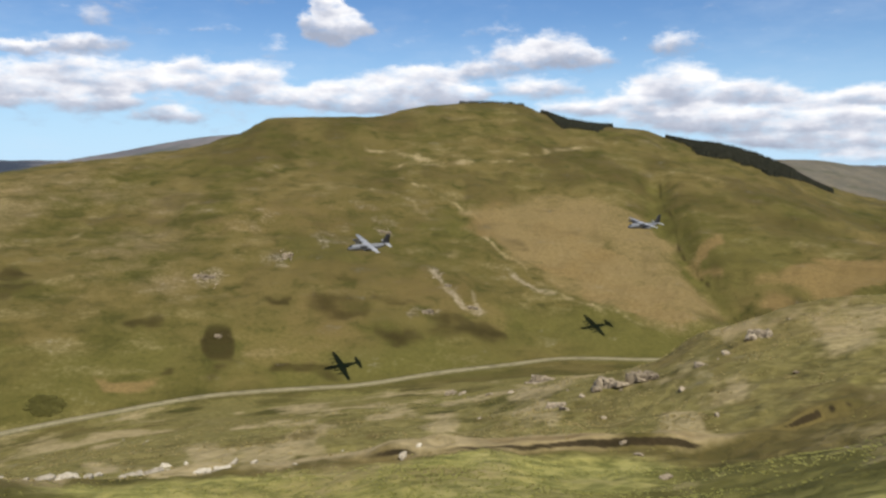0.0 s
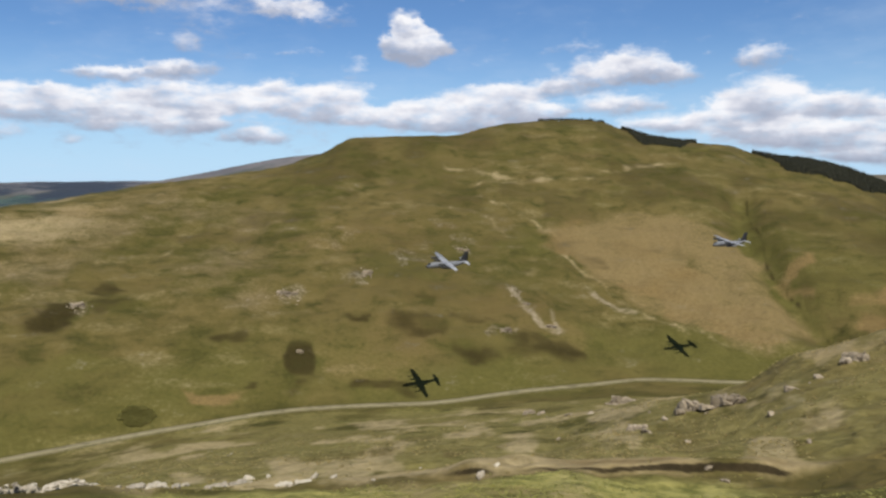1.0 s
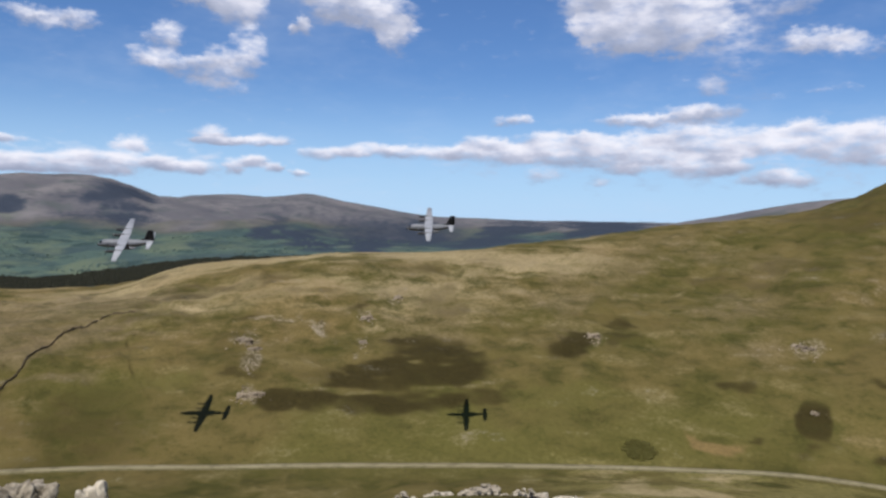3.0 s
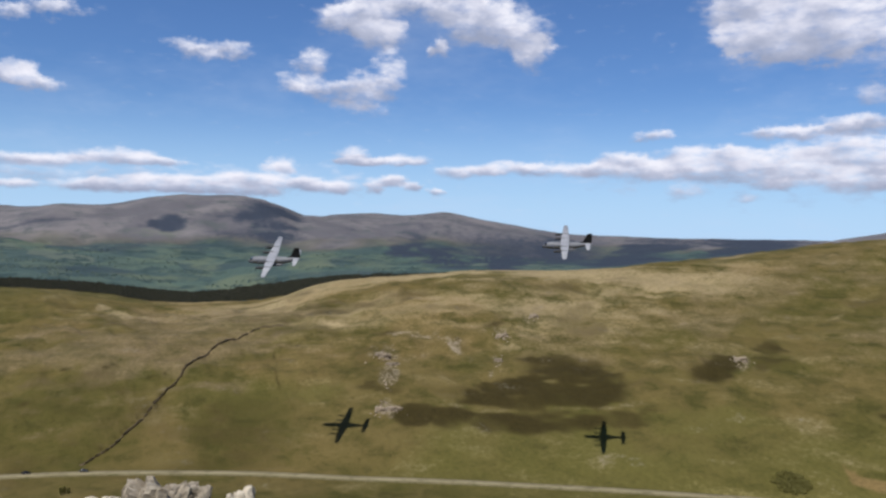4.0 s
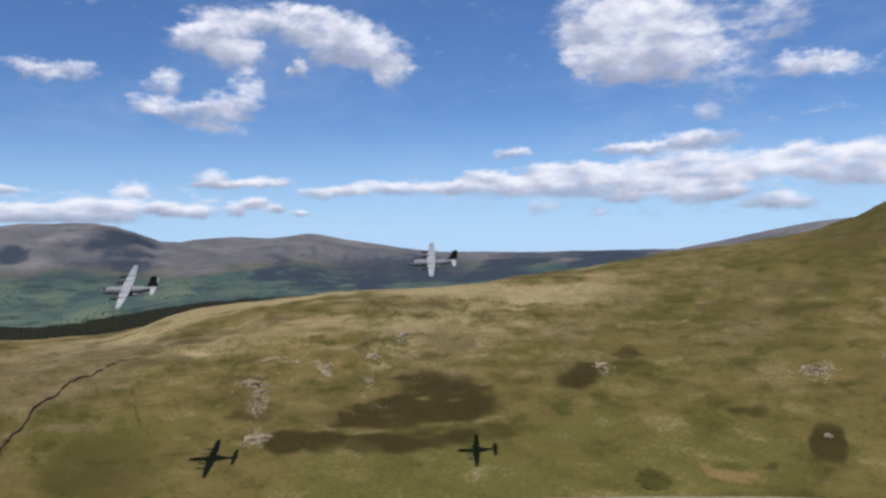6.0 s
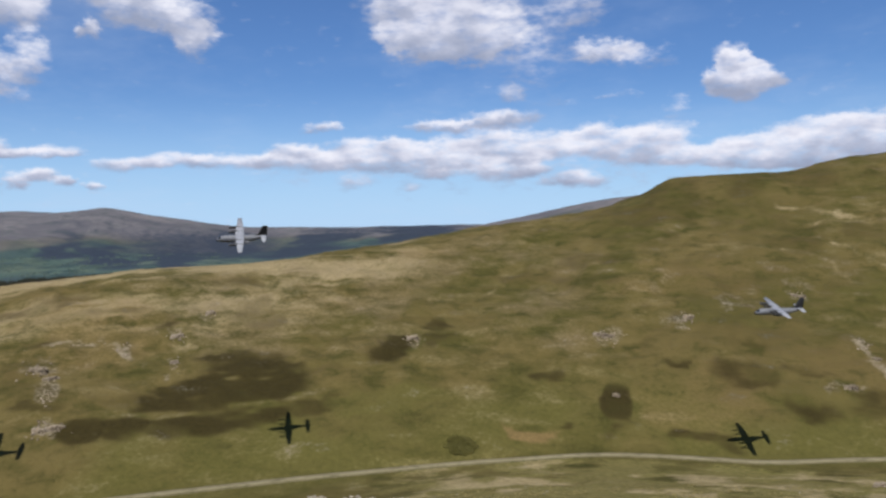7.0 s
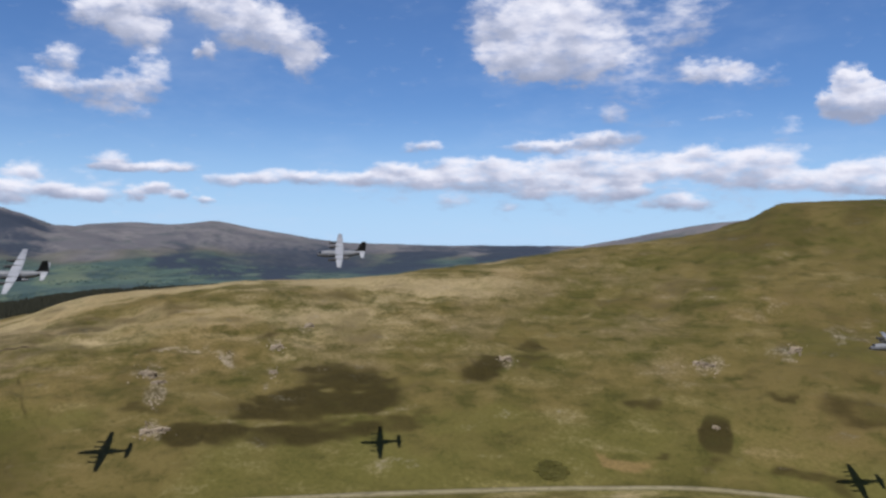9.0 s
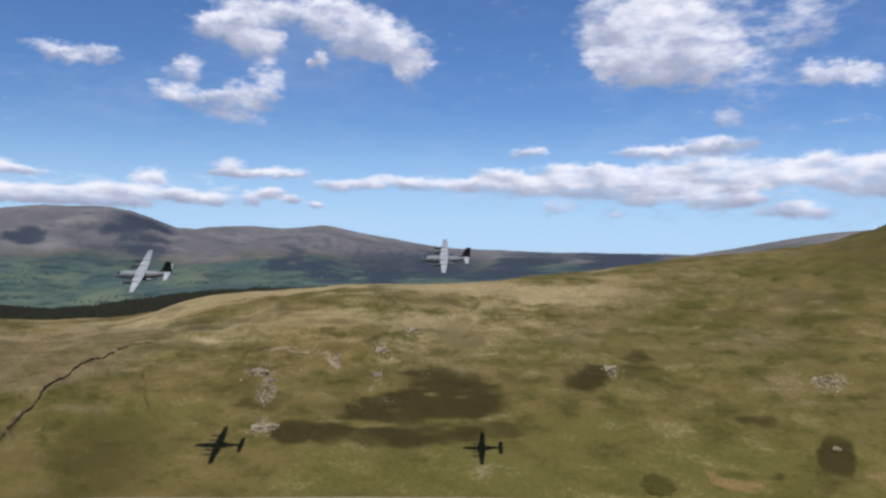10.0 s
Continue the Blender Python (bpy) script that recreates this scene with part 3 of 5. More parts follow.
STRAW = [(-18, 790, 34, 16, 0.4), (49, 806, 40, 9, 0.4), (150, 862, 25, 21, 0.4), (-28, 734, 13, 18, 0.4), (-1, 710, 12, 10, 0.4), (32, 683, 10, 12, 0.4), (-154, 628, 37, 8, 0.4), (-395, 535, 43, 9), (-412, 479, 27, 11), (-504, 303, 34, 9), (-87, 705, 36, 19, 0.4), (122, 533, 24, 5), (-397, 516, 61, 15), (-247, 590, 28, 11), (-660, 205, 105, 24)]
GREEN = [(302, 686, 81, 153), (120, 744, 59, 45), (41, 888, 76, 48), (216, 831, 55, 67), (-108, 832, 48, 39), (43, 512, 41, 19), (100, 502, 37, 12), (-248, 383, 50, 18), (-416, 381, 20, 15),
         (-241, 383, 53, 13), (-92, 575, 25, 31), (46, 751, 32, 36), (2, 667, 19, 31), (231, 637, 29, 68), (-433, 222, 35, 26), (296, 671, 42, 46)]


# woods of the far hills with cloud shade painted in, and the bright pastures of the vale
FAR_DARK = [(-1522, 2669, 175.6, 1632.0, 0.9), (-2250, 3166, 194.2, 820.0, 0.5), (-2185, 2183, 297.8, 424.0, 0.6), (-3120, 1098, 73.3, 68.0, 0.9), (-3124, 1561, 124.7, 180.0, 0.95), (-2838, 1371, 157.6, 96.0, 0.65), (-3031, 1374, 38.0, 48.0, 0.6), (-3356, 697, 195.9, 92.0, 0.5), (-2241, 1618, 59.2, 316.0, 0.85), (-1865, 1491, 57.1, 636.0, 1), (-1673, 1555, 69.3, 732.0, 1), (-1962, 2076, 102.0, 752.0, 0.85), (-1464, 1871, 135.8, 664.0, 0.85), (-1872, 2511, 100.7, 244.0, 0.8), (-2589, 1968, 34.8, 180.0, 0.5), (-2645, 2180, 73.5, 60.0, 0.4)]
FAR_COPSES = [(-2735, 824, 127.5, 192.0, 0.7), (-1943, 507, 93.2, 168.0, 0.6), (-2651, 1030, 101.6, 164.0, 0.6), (-1996, 1198, 66.5, 104.0, 0.5), (-1466, 923, 37.1, 92.0, 0.6), (-2570, 1469, 63.4, 40.0, 0.5), (-2536, 1206, 120.3, 88.0, 0.45)]
FAR_PASTURE = [(-1723, 771, 53.9, 168.0, 1), (-1857, 602, 83.7, 88.0, 0.7), (-2048, 1148, 54.5, 484.0, 0.7), (-2995, 1031, 135.8, 72.0, 0.5), (-2178, 855, 41.8, 156.0, 0.6), (-2798, 591, 51.1, 196.0, 0.6), (-1745, 1169, 45.0, 220.0, 0.6), (-1884, 1096, 31.1, 60.0, 0.9), (-2260, 748, 51.0, 52.0, 0.5)]


def far_mask(x, y, patches):
    """As patch_mask, for wide patches far off."""
    r, az = np.hypot(x, y), np.arctan2(x, y)
    wr, wa = r + 80 * fbm(az * 900, r / 2, 70, 5, 201), az + 0.020 * fbm(az * 900, r / 2, 60, 5, 207)
    out = np.zeros_like(x)
    for cx, cy, wide, deep, dense in patches:
        cr, ca = math.hypot(cx, cy), math.atan2(cx, cy)
        d = (np.abs((wa - ca) * cr / wide) ** 2.6 + np.abs((wr - cr) / (deep + 25)) ** 2.6) ** (1 / 2.6)
        out = np.maximum(out, smooth(1.55, 0.45, d) * dense * (r > 1350))
    return out


def patch_mask(x, y, patches, ragged=0.4, power=2.0, wander=9.0, rim=(1.35, 0.6)):
    out = np.zeros_like(x)
    wx, wy = x + wander * fbm(x, y, 28, 3, 51), y + wander * fbm(x, y, 28, 3, 57)
    for cx, cy, wide, deep, *dense in patches:
        near = np.nonzero(np.abs(x - cx) + np.abs(y - cy) < 3 * (wide + deep) + 40)[0]
        r = math.hypot(cx, cy)
        ux, uy = cx / r, cy / r
        dx, dy = wx[near] - cx, wy[near] - cy
        u, v = dx * uy - dy * ux, dx * ux + dy * uy
        d = (np.abs(u / wide) ** power + np.abs(v / deep) ** power) ** (1 / power) + ragged * fbm(u / 2.5 + cx, v + cy, min(16, 0.7 * (wide + deep)), 3, 53)
        out[near] = np.maximum(out[near], smooth(*rim, d) * (dense[0] if dense else 1.0))
    return out


# the burnt square in the grass above the road
SQUARE = [(-130, 450, 8.2, 19)]
# the dry tan face between the path and the gully
FACE = [(11, 702), (43, 703), (81, 726), (117, 727), (151, 714), (186, 708), (191, 655), (190, 597), (198, 545), (160, 511), (129, 529), (101, 547), (82, 566), (62, 593), (44, 634), (27, 669)]


def face_mask(x, y):
    """How far inside the dry face a place lies, with a ragged edge."""
    x, y = x + 6 * fbm(x, y, 24, 4, 181), y + 6 * fbm(x, y, 24, 4, 187)
    ring = FACE + FACE[:1]
    inside = np.zeros(x.shape, bool)
    for (x0, y0), (x1, y1) in zip(ring, ring[1:]):
        inside ^= ((y0 > y) != (y1 > y)) & (x < x0 + (x1 - x0) * (y - y0) / ((y1 - y0) or 1e-6))
    d = line_distance(x, y, ring)
    return smooth(-13, 13, np.where(inside, d, -d)) * (0.85 + 0.3 * fbm(x, y, 30, 3, 189))


# worn and grassy lines over the hill: points and half width
PATHS = [([(-45, 753), (-12, 720), (11, 702), (32, 665), (45, 626), (64, 589), (84, 562), (109, 543), (128, 527), (148, 515)], 2.8), ([(-38, 788), (-2, 790), (37, 802), (79, 821), (132, 862), (157, 868)], 5), ([(-83, 825), (-48, 824), (-13, 804)], 4), ([(-705, 264), (-643, 301), (-539, 304), (-496, 318)], 7), ([(-407, 375), (-372, 405), (-349, 434)], 3), ([(-73, 717), (-31, 703), (-11, 672)], 3)]
WORN = [([(-5, 565), (6, 535), (11, 528), (24, 521)], 4.2), ([(19, 543), (24, 522)], 2.0), ([(49, 586), (60, 573), (70, 566)], 3.2), ([(66, 566), (79, 563)], 5.0), ([(-462, 320), (-452, 337), (-436, 351), (-422, 344), (-411, 343)], 2.5)]
SHEEP_TRACKS = [([(-366, 285), (-351, 297), (-335, 312), (-318, 332), (-296, 352), (-279, 376)], 2.6), ([(-348, 354), (-326, 368), (-309, 383)], 1.2)]
# dark lines along the gully, a ditch, ledges and the wall
DARK_LINES = [([(215, 793), (201, 689), (195, 628), (198, 588), (203, 543)], 1.8), ([(-502, 279), (-487, 245), (-444, 226), (-411, 221)], 1.5), ([(91, 200), (97, 192), (105, 187)], 1.3), ([(127, 526), (137, 519), (150, 515)], 2.4), ([(-491, 81), (-489, 97)], 2.0), ([(-513, 101), (-505, 137), (-507, 154)], 1.6), ([(-532, 105), (-521, 125), (-507, 155)], 1.3), ([(-495, 81), (-490, 97)], 1.3), ([(-595, 104), (-598, 132)], 1.3), ([(-484, 148), (-483, 171)], 1.3), ([(-497, 221), (-511, 261)], 1.3), ([(-427, 107), (-433, 124), (-446, 141), (-463, 161)], 2.0)]


def line_mask(x, y, lines, wander=5.0):
    wx, wy = x + wander * fbm(x, y, 22, 3, 151), y + wander * fbm(x, y, 22, 3, 157)
    out = np.zeros_like(x)
    for line, wide in lines:
        out = np.maximum(out, np.exp(-(line_distance(wx, wy, line) / wide) ** 2))
    return out * (0.55 + 0.45 * smooth(-0.4, 0.4, fbm(x, y, 18, 3, 161)))


def build_ground():
    az = np.concatenate([np.arange(-180, -86, 2.0), np.arange(-86, 35, 0.125), np.arange(35, 180, 2.0)])
    r = [1.2]
    while r[-1] < 4950:
        q = r[-1]
        r.append(q * (1.05 if q < 40 else 1.012 if q < 86 else 1.0045 if q < 116 else 1.012 if q < 380 else 1.0085 if q < 1400 else 1.014))
    r = np.array(r)
    n, k = len(az), len(r)
    aa, rr = np.meshgrid(np.radians(az), r)
    x, y = (rr * np.sin(aa)).ravel(), (rr * np.cos(aa)).ravel()
    z = height(x, y)
    co = np.vstack([np.stack([x, y, z], 1), [[0, 0, EYE - 1.65]]])
    i = np.arange(k - 1)[:, None] * n + np.arange(n)[None]
    j = np.arange(k - 1)[:, None] * n + (np.arange(n)[None] + 1) % n
    quads = np.stack([i, j, j + n, i + n], -1).reshape(-1, 4)[:, ::-1]
    fan = np.stack([np.full(n, n * k), (np.arange(n) + 1) % n, np.arange(n)], 1)[:, ::-1]
    me = bpy.data.meshes.new("ground")
    me.vertices.add(len(co))
    me.vertices.foreach_set("co", co.ravel())
    me.loops.add(quads.size + fan.size)
    me.loops.foreach_set("vertex_index", np.concatenate([quads.ravel(), fan.ravel()]))
    me.polygons.add(len(quads) + len(fan))
    me.polygons.foreach_set("loop_start", np.concatenate([np.arange(len(quads)) * 4, quads.size + np.arange(len(fan)) * 3]))
    me.update(calc_edges=True)
    me.validate()
    me.shade_smooth()
    me.materials.append(GROUND)
    ax, ay = co[:, 0], co[:, 1]
    ar, aaz = np.hypot(ax, ay), np.degrees(np.arctan2(ax, ay))
    edge = bank_edge(ax, ay, aaz)
    near_bank = np.exp(-((ar - edge - 4.5) / 5) ** 2) * smooth(-20, -8, aaz) * smooth(30, 16, aaz) * np.clip(0.8 + 0.8 * fbm(ax, ay, 12, 3, 65), 0.1, 1)
    # dark ledge face: bare soil, with the shade under the overhang painted in
    peat_shade = 1.0 * smooth(edge - 0.7, edge, ar) * smooth(edge + 0.7, edge, ar) * smooth(-8, -2, aaz) * smooth(32, 24, aaz) * np.clip(0.55 + 1.3 * swell(ax, ay, 13, 67), 0, 1)
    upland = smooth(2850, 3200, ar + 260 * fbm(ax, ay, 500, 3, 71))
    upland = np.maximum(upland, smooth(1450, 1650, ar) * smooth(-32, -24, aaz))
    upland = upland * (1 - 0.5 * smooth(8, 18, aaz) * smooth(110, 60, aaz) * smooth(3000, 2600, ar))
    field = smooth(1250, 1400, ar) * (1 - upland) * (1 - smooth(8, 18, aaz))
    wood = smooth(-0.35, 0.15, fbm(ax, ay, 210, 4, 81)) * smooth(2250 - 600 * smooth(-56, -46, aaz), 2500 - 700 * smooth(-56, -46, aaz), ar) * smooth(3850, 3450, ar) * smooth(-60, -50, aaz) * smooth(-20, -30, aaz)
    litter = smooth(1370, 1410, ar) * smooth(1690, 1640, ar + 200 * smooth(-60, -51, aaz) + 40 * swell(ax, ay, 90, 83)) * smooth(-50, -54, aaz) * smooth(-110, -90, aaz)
    # FAR_DARK adds the painted cloud shade to the woods
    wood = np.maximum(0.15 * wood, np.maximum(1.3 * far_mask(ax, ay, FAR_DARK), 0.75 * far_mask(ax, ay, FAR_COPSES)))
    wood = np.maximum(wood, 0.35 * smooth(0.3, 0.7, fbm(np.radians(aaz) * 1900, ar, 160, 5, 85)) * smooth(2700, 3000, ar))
    streak = fbm(np.radians(aaz) * 520 / 4.5, ar, 13, 4, 171)
    rocky = 0.42 * smooth(0.3, 0.8, fbm(ax, ay, 24, 4, 95)) * np.maximum(np.exp(-((ax + 90) / 110) ** 2 - ((ay - 620) / 130) ** 2), 0.8 * np.exp(-((ax + 405) / 50) ** 2 - ((ay - 345) / 90) ** 2))
    tracks = line_mask(ax, ay, SHEEP_TRACKS, 1.5)
    crest = ring_at(CREST, aaz)[0]
    pale_crest = smooth(crest - 260, crest - 70, ar) * smooth(crest + 60, crest + 10, ar) * smooth(-76, -66, aaz) * smooth(-24, -34, aaz) * np.clip(0.75 + 0.7 * fbm(np.radians(aaz) * 520 / 4.0, ar, 16, 4, 175), 0.1, 1)
    cap = 0.8 * np.exp(-((aaz + 36) / 9) ** 2 - ((ar - 91) / 9) ** 2) * np.clip(0.8 + 0.6 * fbm(ax, ay, 6, 3, 219), 0, 1)
    dull_foot = 0.55 * smooth(-58, -66, aaz) * smooth(545, 470, ar) * smooth(405, 420, ar) * np.clip(0.8 + 0.5 * fbm(ax, ay, 35, 4, 191), 0, 1)
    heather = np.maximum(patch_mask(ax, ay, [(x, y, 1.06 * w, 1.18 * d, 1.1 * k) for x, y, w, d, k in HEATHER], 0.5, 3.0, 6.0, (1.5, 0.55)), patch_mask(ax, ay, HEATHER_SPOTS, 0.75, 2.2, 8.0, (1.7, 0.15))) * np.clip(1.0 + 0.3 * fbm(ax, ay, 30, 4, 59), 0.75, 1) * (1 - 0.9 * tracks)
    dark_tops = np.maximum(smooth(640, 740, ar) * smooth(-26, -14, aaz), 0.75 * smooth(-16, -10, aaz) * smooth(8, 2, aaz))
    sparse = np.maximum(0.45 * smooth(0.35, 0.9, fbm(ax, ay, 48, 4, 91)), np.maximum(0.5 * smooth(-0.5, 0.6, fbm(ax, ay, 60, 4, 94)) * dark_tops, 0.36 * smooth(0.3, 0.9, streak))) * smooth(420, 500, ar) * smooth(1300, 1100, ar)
    burnt = np.maximum(0.95 * patch_mask(ax, ay, SQUARE, 0.2, 8.0, 1.0, (1.25, 0.7)), 0.75 * line_mask(ax, ay, DARK_LINES, 3.0))
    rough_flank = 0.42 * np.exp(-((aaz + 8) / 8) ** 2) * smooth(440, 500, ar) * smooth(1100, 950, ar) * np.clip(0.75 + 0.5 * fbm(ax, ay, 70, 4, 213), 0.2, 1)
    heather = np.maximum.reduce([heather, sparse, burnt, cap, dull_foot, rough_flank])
    layers = {
        "sward": 0.92 * smooth(edge - 2, edge + 8, ar) * smooth(430, 400, ar) * smooth(-38, -28, aaz) * smooth(75, 45, aaz) * np.clip(0.9 + 0.6 * fbm(np.radians(aaz) * 200, ar / 2.2, 9, 5, 215), 0.15, 1.2),
        "bent": np.maximum(0.5 * smooth(-56, -46, aaz) * smooth(-10, -20, aaz) * smooth(480, 540, ar) * smooth(1000, 900, ar) * np.clip(0.6 + 0.8 * fbm(ax, ay, 55, 4, 217), 0, 1), np.maximum(0.7 * patch_mask(ax, ay, BROWN_MOOR[:2]), 0.2 * pale_crest)),
        "tan": 0.85 * face_mask(ax, ay),
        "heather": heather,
        "bracken": np.maximum(0.75 * near_bank * smooth(-4, 6, aaz), np.maximum(np.maximum(patch_mask(ax, ay, BRACKEN), 0.2 * patch_mask(ax, ay, BROWN_MOOR)), 0.42 * smooth(0.15, 0.8, fbm(ax, ay, 90, 3, 93)))),
        "scree": np.maximum(patch_mask(ax, ay, SCREE) * 0.55, rocky), "worn": np.maximum(line_mask(ax, ay, WORN, 2.5), 0.35 * tracks),
        "straw": np.maximum(np.maximum(patch_mask(ax, ay, STRAW, 0.7) * 0.8 * np.clip(0.55 + 0.9 * fbm(np.radians(aaz) * 520 / 3.0, ar, 14, 4, 173), 0, 1), np.maximum(0.85 * line_mask(ax, ay, PATHS), np.maximum(np.maximum(near_bank * 1.6, 0.88 * pale_crest), (0.45 + 0.4 * smooth(edge - 3, edge + 2, ar)) * smooth(-0.25, 0.75, fbm(np.radians(aaz) * 200, ar / 2.4, 12, 5, 101)) * smooth(430, 395, ar) * smooth(45, 60, ar) * smooth(-36, -26, aaz) * smooth(75, 45, aaz)))), np.maximum(0.2 * smooth(0.1, 0.8, fbm(ax, ay, 75, 4, 97)), 0.28 * smooth(0.25, 0.9, -streak) * smooth(410, 450, ar))),
        "green": np.maximum(np.maximum(patch_mask(ax, ay, GREEN) * (0.6 - 0.3 * smooth(640, 720, ar)), 0.7 * np.exp(-(line_distance(ax, ay, GULLY) / 16) ** 2)), np.maximum(smooth(98, 84, ar) * (0.85 + 0.3 * swell(ax, ay, 14, 99)), 0.8 * np.exp(-((ar - ring_at(ROAD, aaz)[0] - 25) / 55) ** 2) * np.clip(0.85 + 0.4 * fbm(ax, ay, 60, 3, 211), 0.3, 1) * (1 - 0.8 * smooth(-50, -60, aaz)))),
        # lush thins to the right: the slope's shaded side put into colour
        "lush": np.maximum(smooth(99, 94, ar - edge + 98) * (1 - smooth(30, 75, ar) * (1 - smooth(-34, -24, aaz) * (1 - 0.75 * smooth(8, 20, aaz)) * smooth(75, 45, aaz))) * (0.8 + 0.5 * swell(ax, ay, 12, 177)), (0.5 - 0.08 * smooth(8, 18, aaz)) * smooth(-0.35, 0.45, fbm(np.radians(aaz) * 200, ar / 2.2, 24, 5, 179)) * smooth(edge + 6, edge + 14, ar) * smooth(440, 400, ar) * smooth(-36, -28, aaz) * smooth(75, 45, aaz)), "peat_shade": peat_shade, "field": field, "upland": upland, "wood": wood, "litter": litter, "pasture": np.maximum(far_mask(ax, ay, FAR_PASTURE), 0.45 * smooth(0.2, 0.6, fbm(np.radians(aaz) * 1900, ar / 2.5, 45, 4, 209)) * field),
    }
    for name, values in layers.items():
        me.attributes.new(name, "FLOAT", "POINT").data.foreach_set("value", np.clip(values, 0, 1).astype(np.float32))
    tagged(new("ground", me), "rough olive and straw moorland grass over hills and valley", "ground", kind="structure")


def build_road():
    az = np.arange(-104, 40, 0.5)
    r = ring_at(ROAD, az)[0]
    x, y = r * np.sin(np.radians(az)), r * np.cos(np.radians(az))
    tx, ty = np.gradient(x), np.gradient(y)
    s = np.hypot(tx, ty)
    nx, ny = -ty / s, tx / s
    z = height(x, y, False)

    def strip(name, offsets, lifts, mat, label):
        verts, faces, w = [], [], len(offsets)
        for k in range(len(x)):
            for o, up in zip(offsets, lifts):
                verts.append((x[k] + nx[k] * o, y[k] + ny[k] * o, z[k] + up))
        for k in range(len(x) - 1):
            for q in range(w - 1):
                a = k * w + q
                faces.append((a, a + 1, a + w + 1, a + w))
        me = mesh_from(name, verts, faces, mat, True)
        if sum(p.normal.z for p in me.polygons) < 0:
            me.flip_normals()
        return tagged(new(name, me), label, name.replace("_", " "), kind="structure")
    strip("road_verge", (-5.4, -3.4, 3.4, 5.4), (-0.7, 0.42, 0.42, -0.7), VERGE, "pale gravel and dry grass verges along the valley road")
    strip("road", (-2.8, -2.5, 0, 2.5, 2.8), (0.3, 0.50, 0.56, 0.50, 0.3), TARMAC, "sun-bleached grey tarmac road through the valley")


build_ground()
build_road()

# ---- stones ----
def stone_mesh(name, seed, mat=ROCK, count=26, flat=0.75, boxy=0.62):
    rng = random.Random(seed)
    bm = bmesh.new()
    for _ in range(count):
        v = Vector((rng.gauss(0, 1), rng.gauss(0, 1), rng.gauss(0, 1))).normalized()
        k = max(abs(v.x), abs(v.y), abs(v.z))
        v = v * (boxy / k + 1 - boxy) * rng.uniform(0.82, 1.05)
        bm.verts.new((v.x, v.y * 0.85, v.z * flat))
    bmesh.ops.convex_hull(bm, input=bm.verts)
    loose = [v for v in bm.verts if not v.link_faces]
    bmesh.ops.delete(bm, geom=loose, context="VERTS")
    bmesh.ops.recalc_face_normals(bm, faces=bm.faces)
    me = bpy.data.meshes.new(name)
    bm.to_mesh(me)
    bm.free()
    me.materials.append(mat)
    return me


STONES = [stone_mesh("boulder", 100 + k) for k in range(12)]
BLOCKS = [stone_mesh("block", 150 + k, ROCK, 30, 0.9, 0.9) for k in range(12)]
DULL_STONES = [stone_mesh("stone", 100 + k, DULLROCK) for k in range(12)]
DULL_BLOCKS = [stone_mesh("block", 150 + k, DULLROCK, 30, 0.9, 0.9) for k in range(12)]


def bedrock_mesh(wide, deep, tall, seed, fine, mat):
    """A worn rib of living rock, split by upright joints and level bedding into unequal faces."""
    bm = bmesh.new()
    bmesh.ops.create_icosphere(bm, subdivisions=fine, radius=1.0)
    shift = Vector((seed * 3.7, seed * 1.9, seed * 0.7))
    for v in bm.verts:
        p = v.co.copy()
        k = max(abs(p.x), abs(p.y), abs(p.z))
        p *= 0.55 / k + 0.45
        q = Vector((p.x * wide, p.y * deep, p.z * tall)) * 0.5
        dist, cells = noise.voronoi(Vector((q.x * 0.75, q.y * 0.75, q.z * 0.45)) + shift)
        joint = min(1.0, (dist[1] - dist[0]) / 0.22)
        own = noise.noise(cells[0] * 7.3)
        grow = 0.86 + 0.22 * own - 0.16 * (1 - joint) + 0.08 * noise.fractal(q * 1.6 + shift, 1.0, 2.0, 3)
        v.co = Vector((p.x * wide / 2 * grow, p.y * deep / 2 * grow, p.z * tall * (grow + 0.12 * own)))
    me = bpy.data.meshes.new("bedrock")
    bm.to_mesh(me)
    bm.free()
    me.materials.append(mat)
    return me


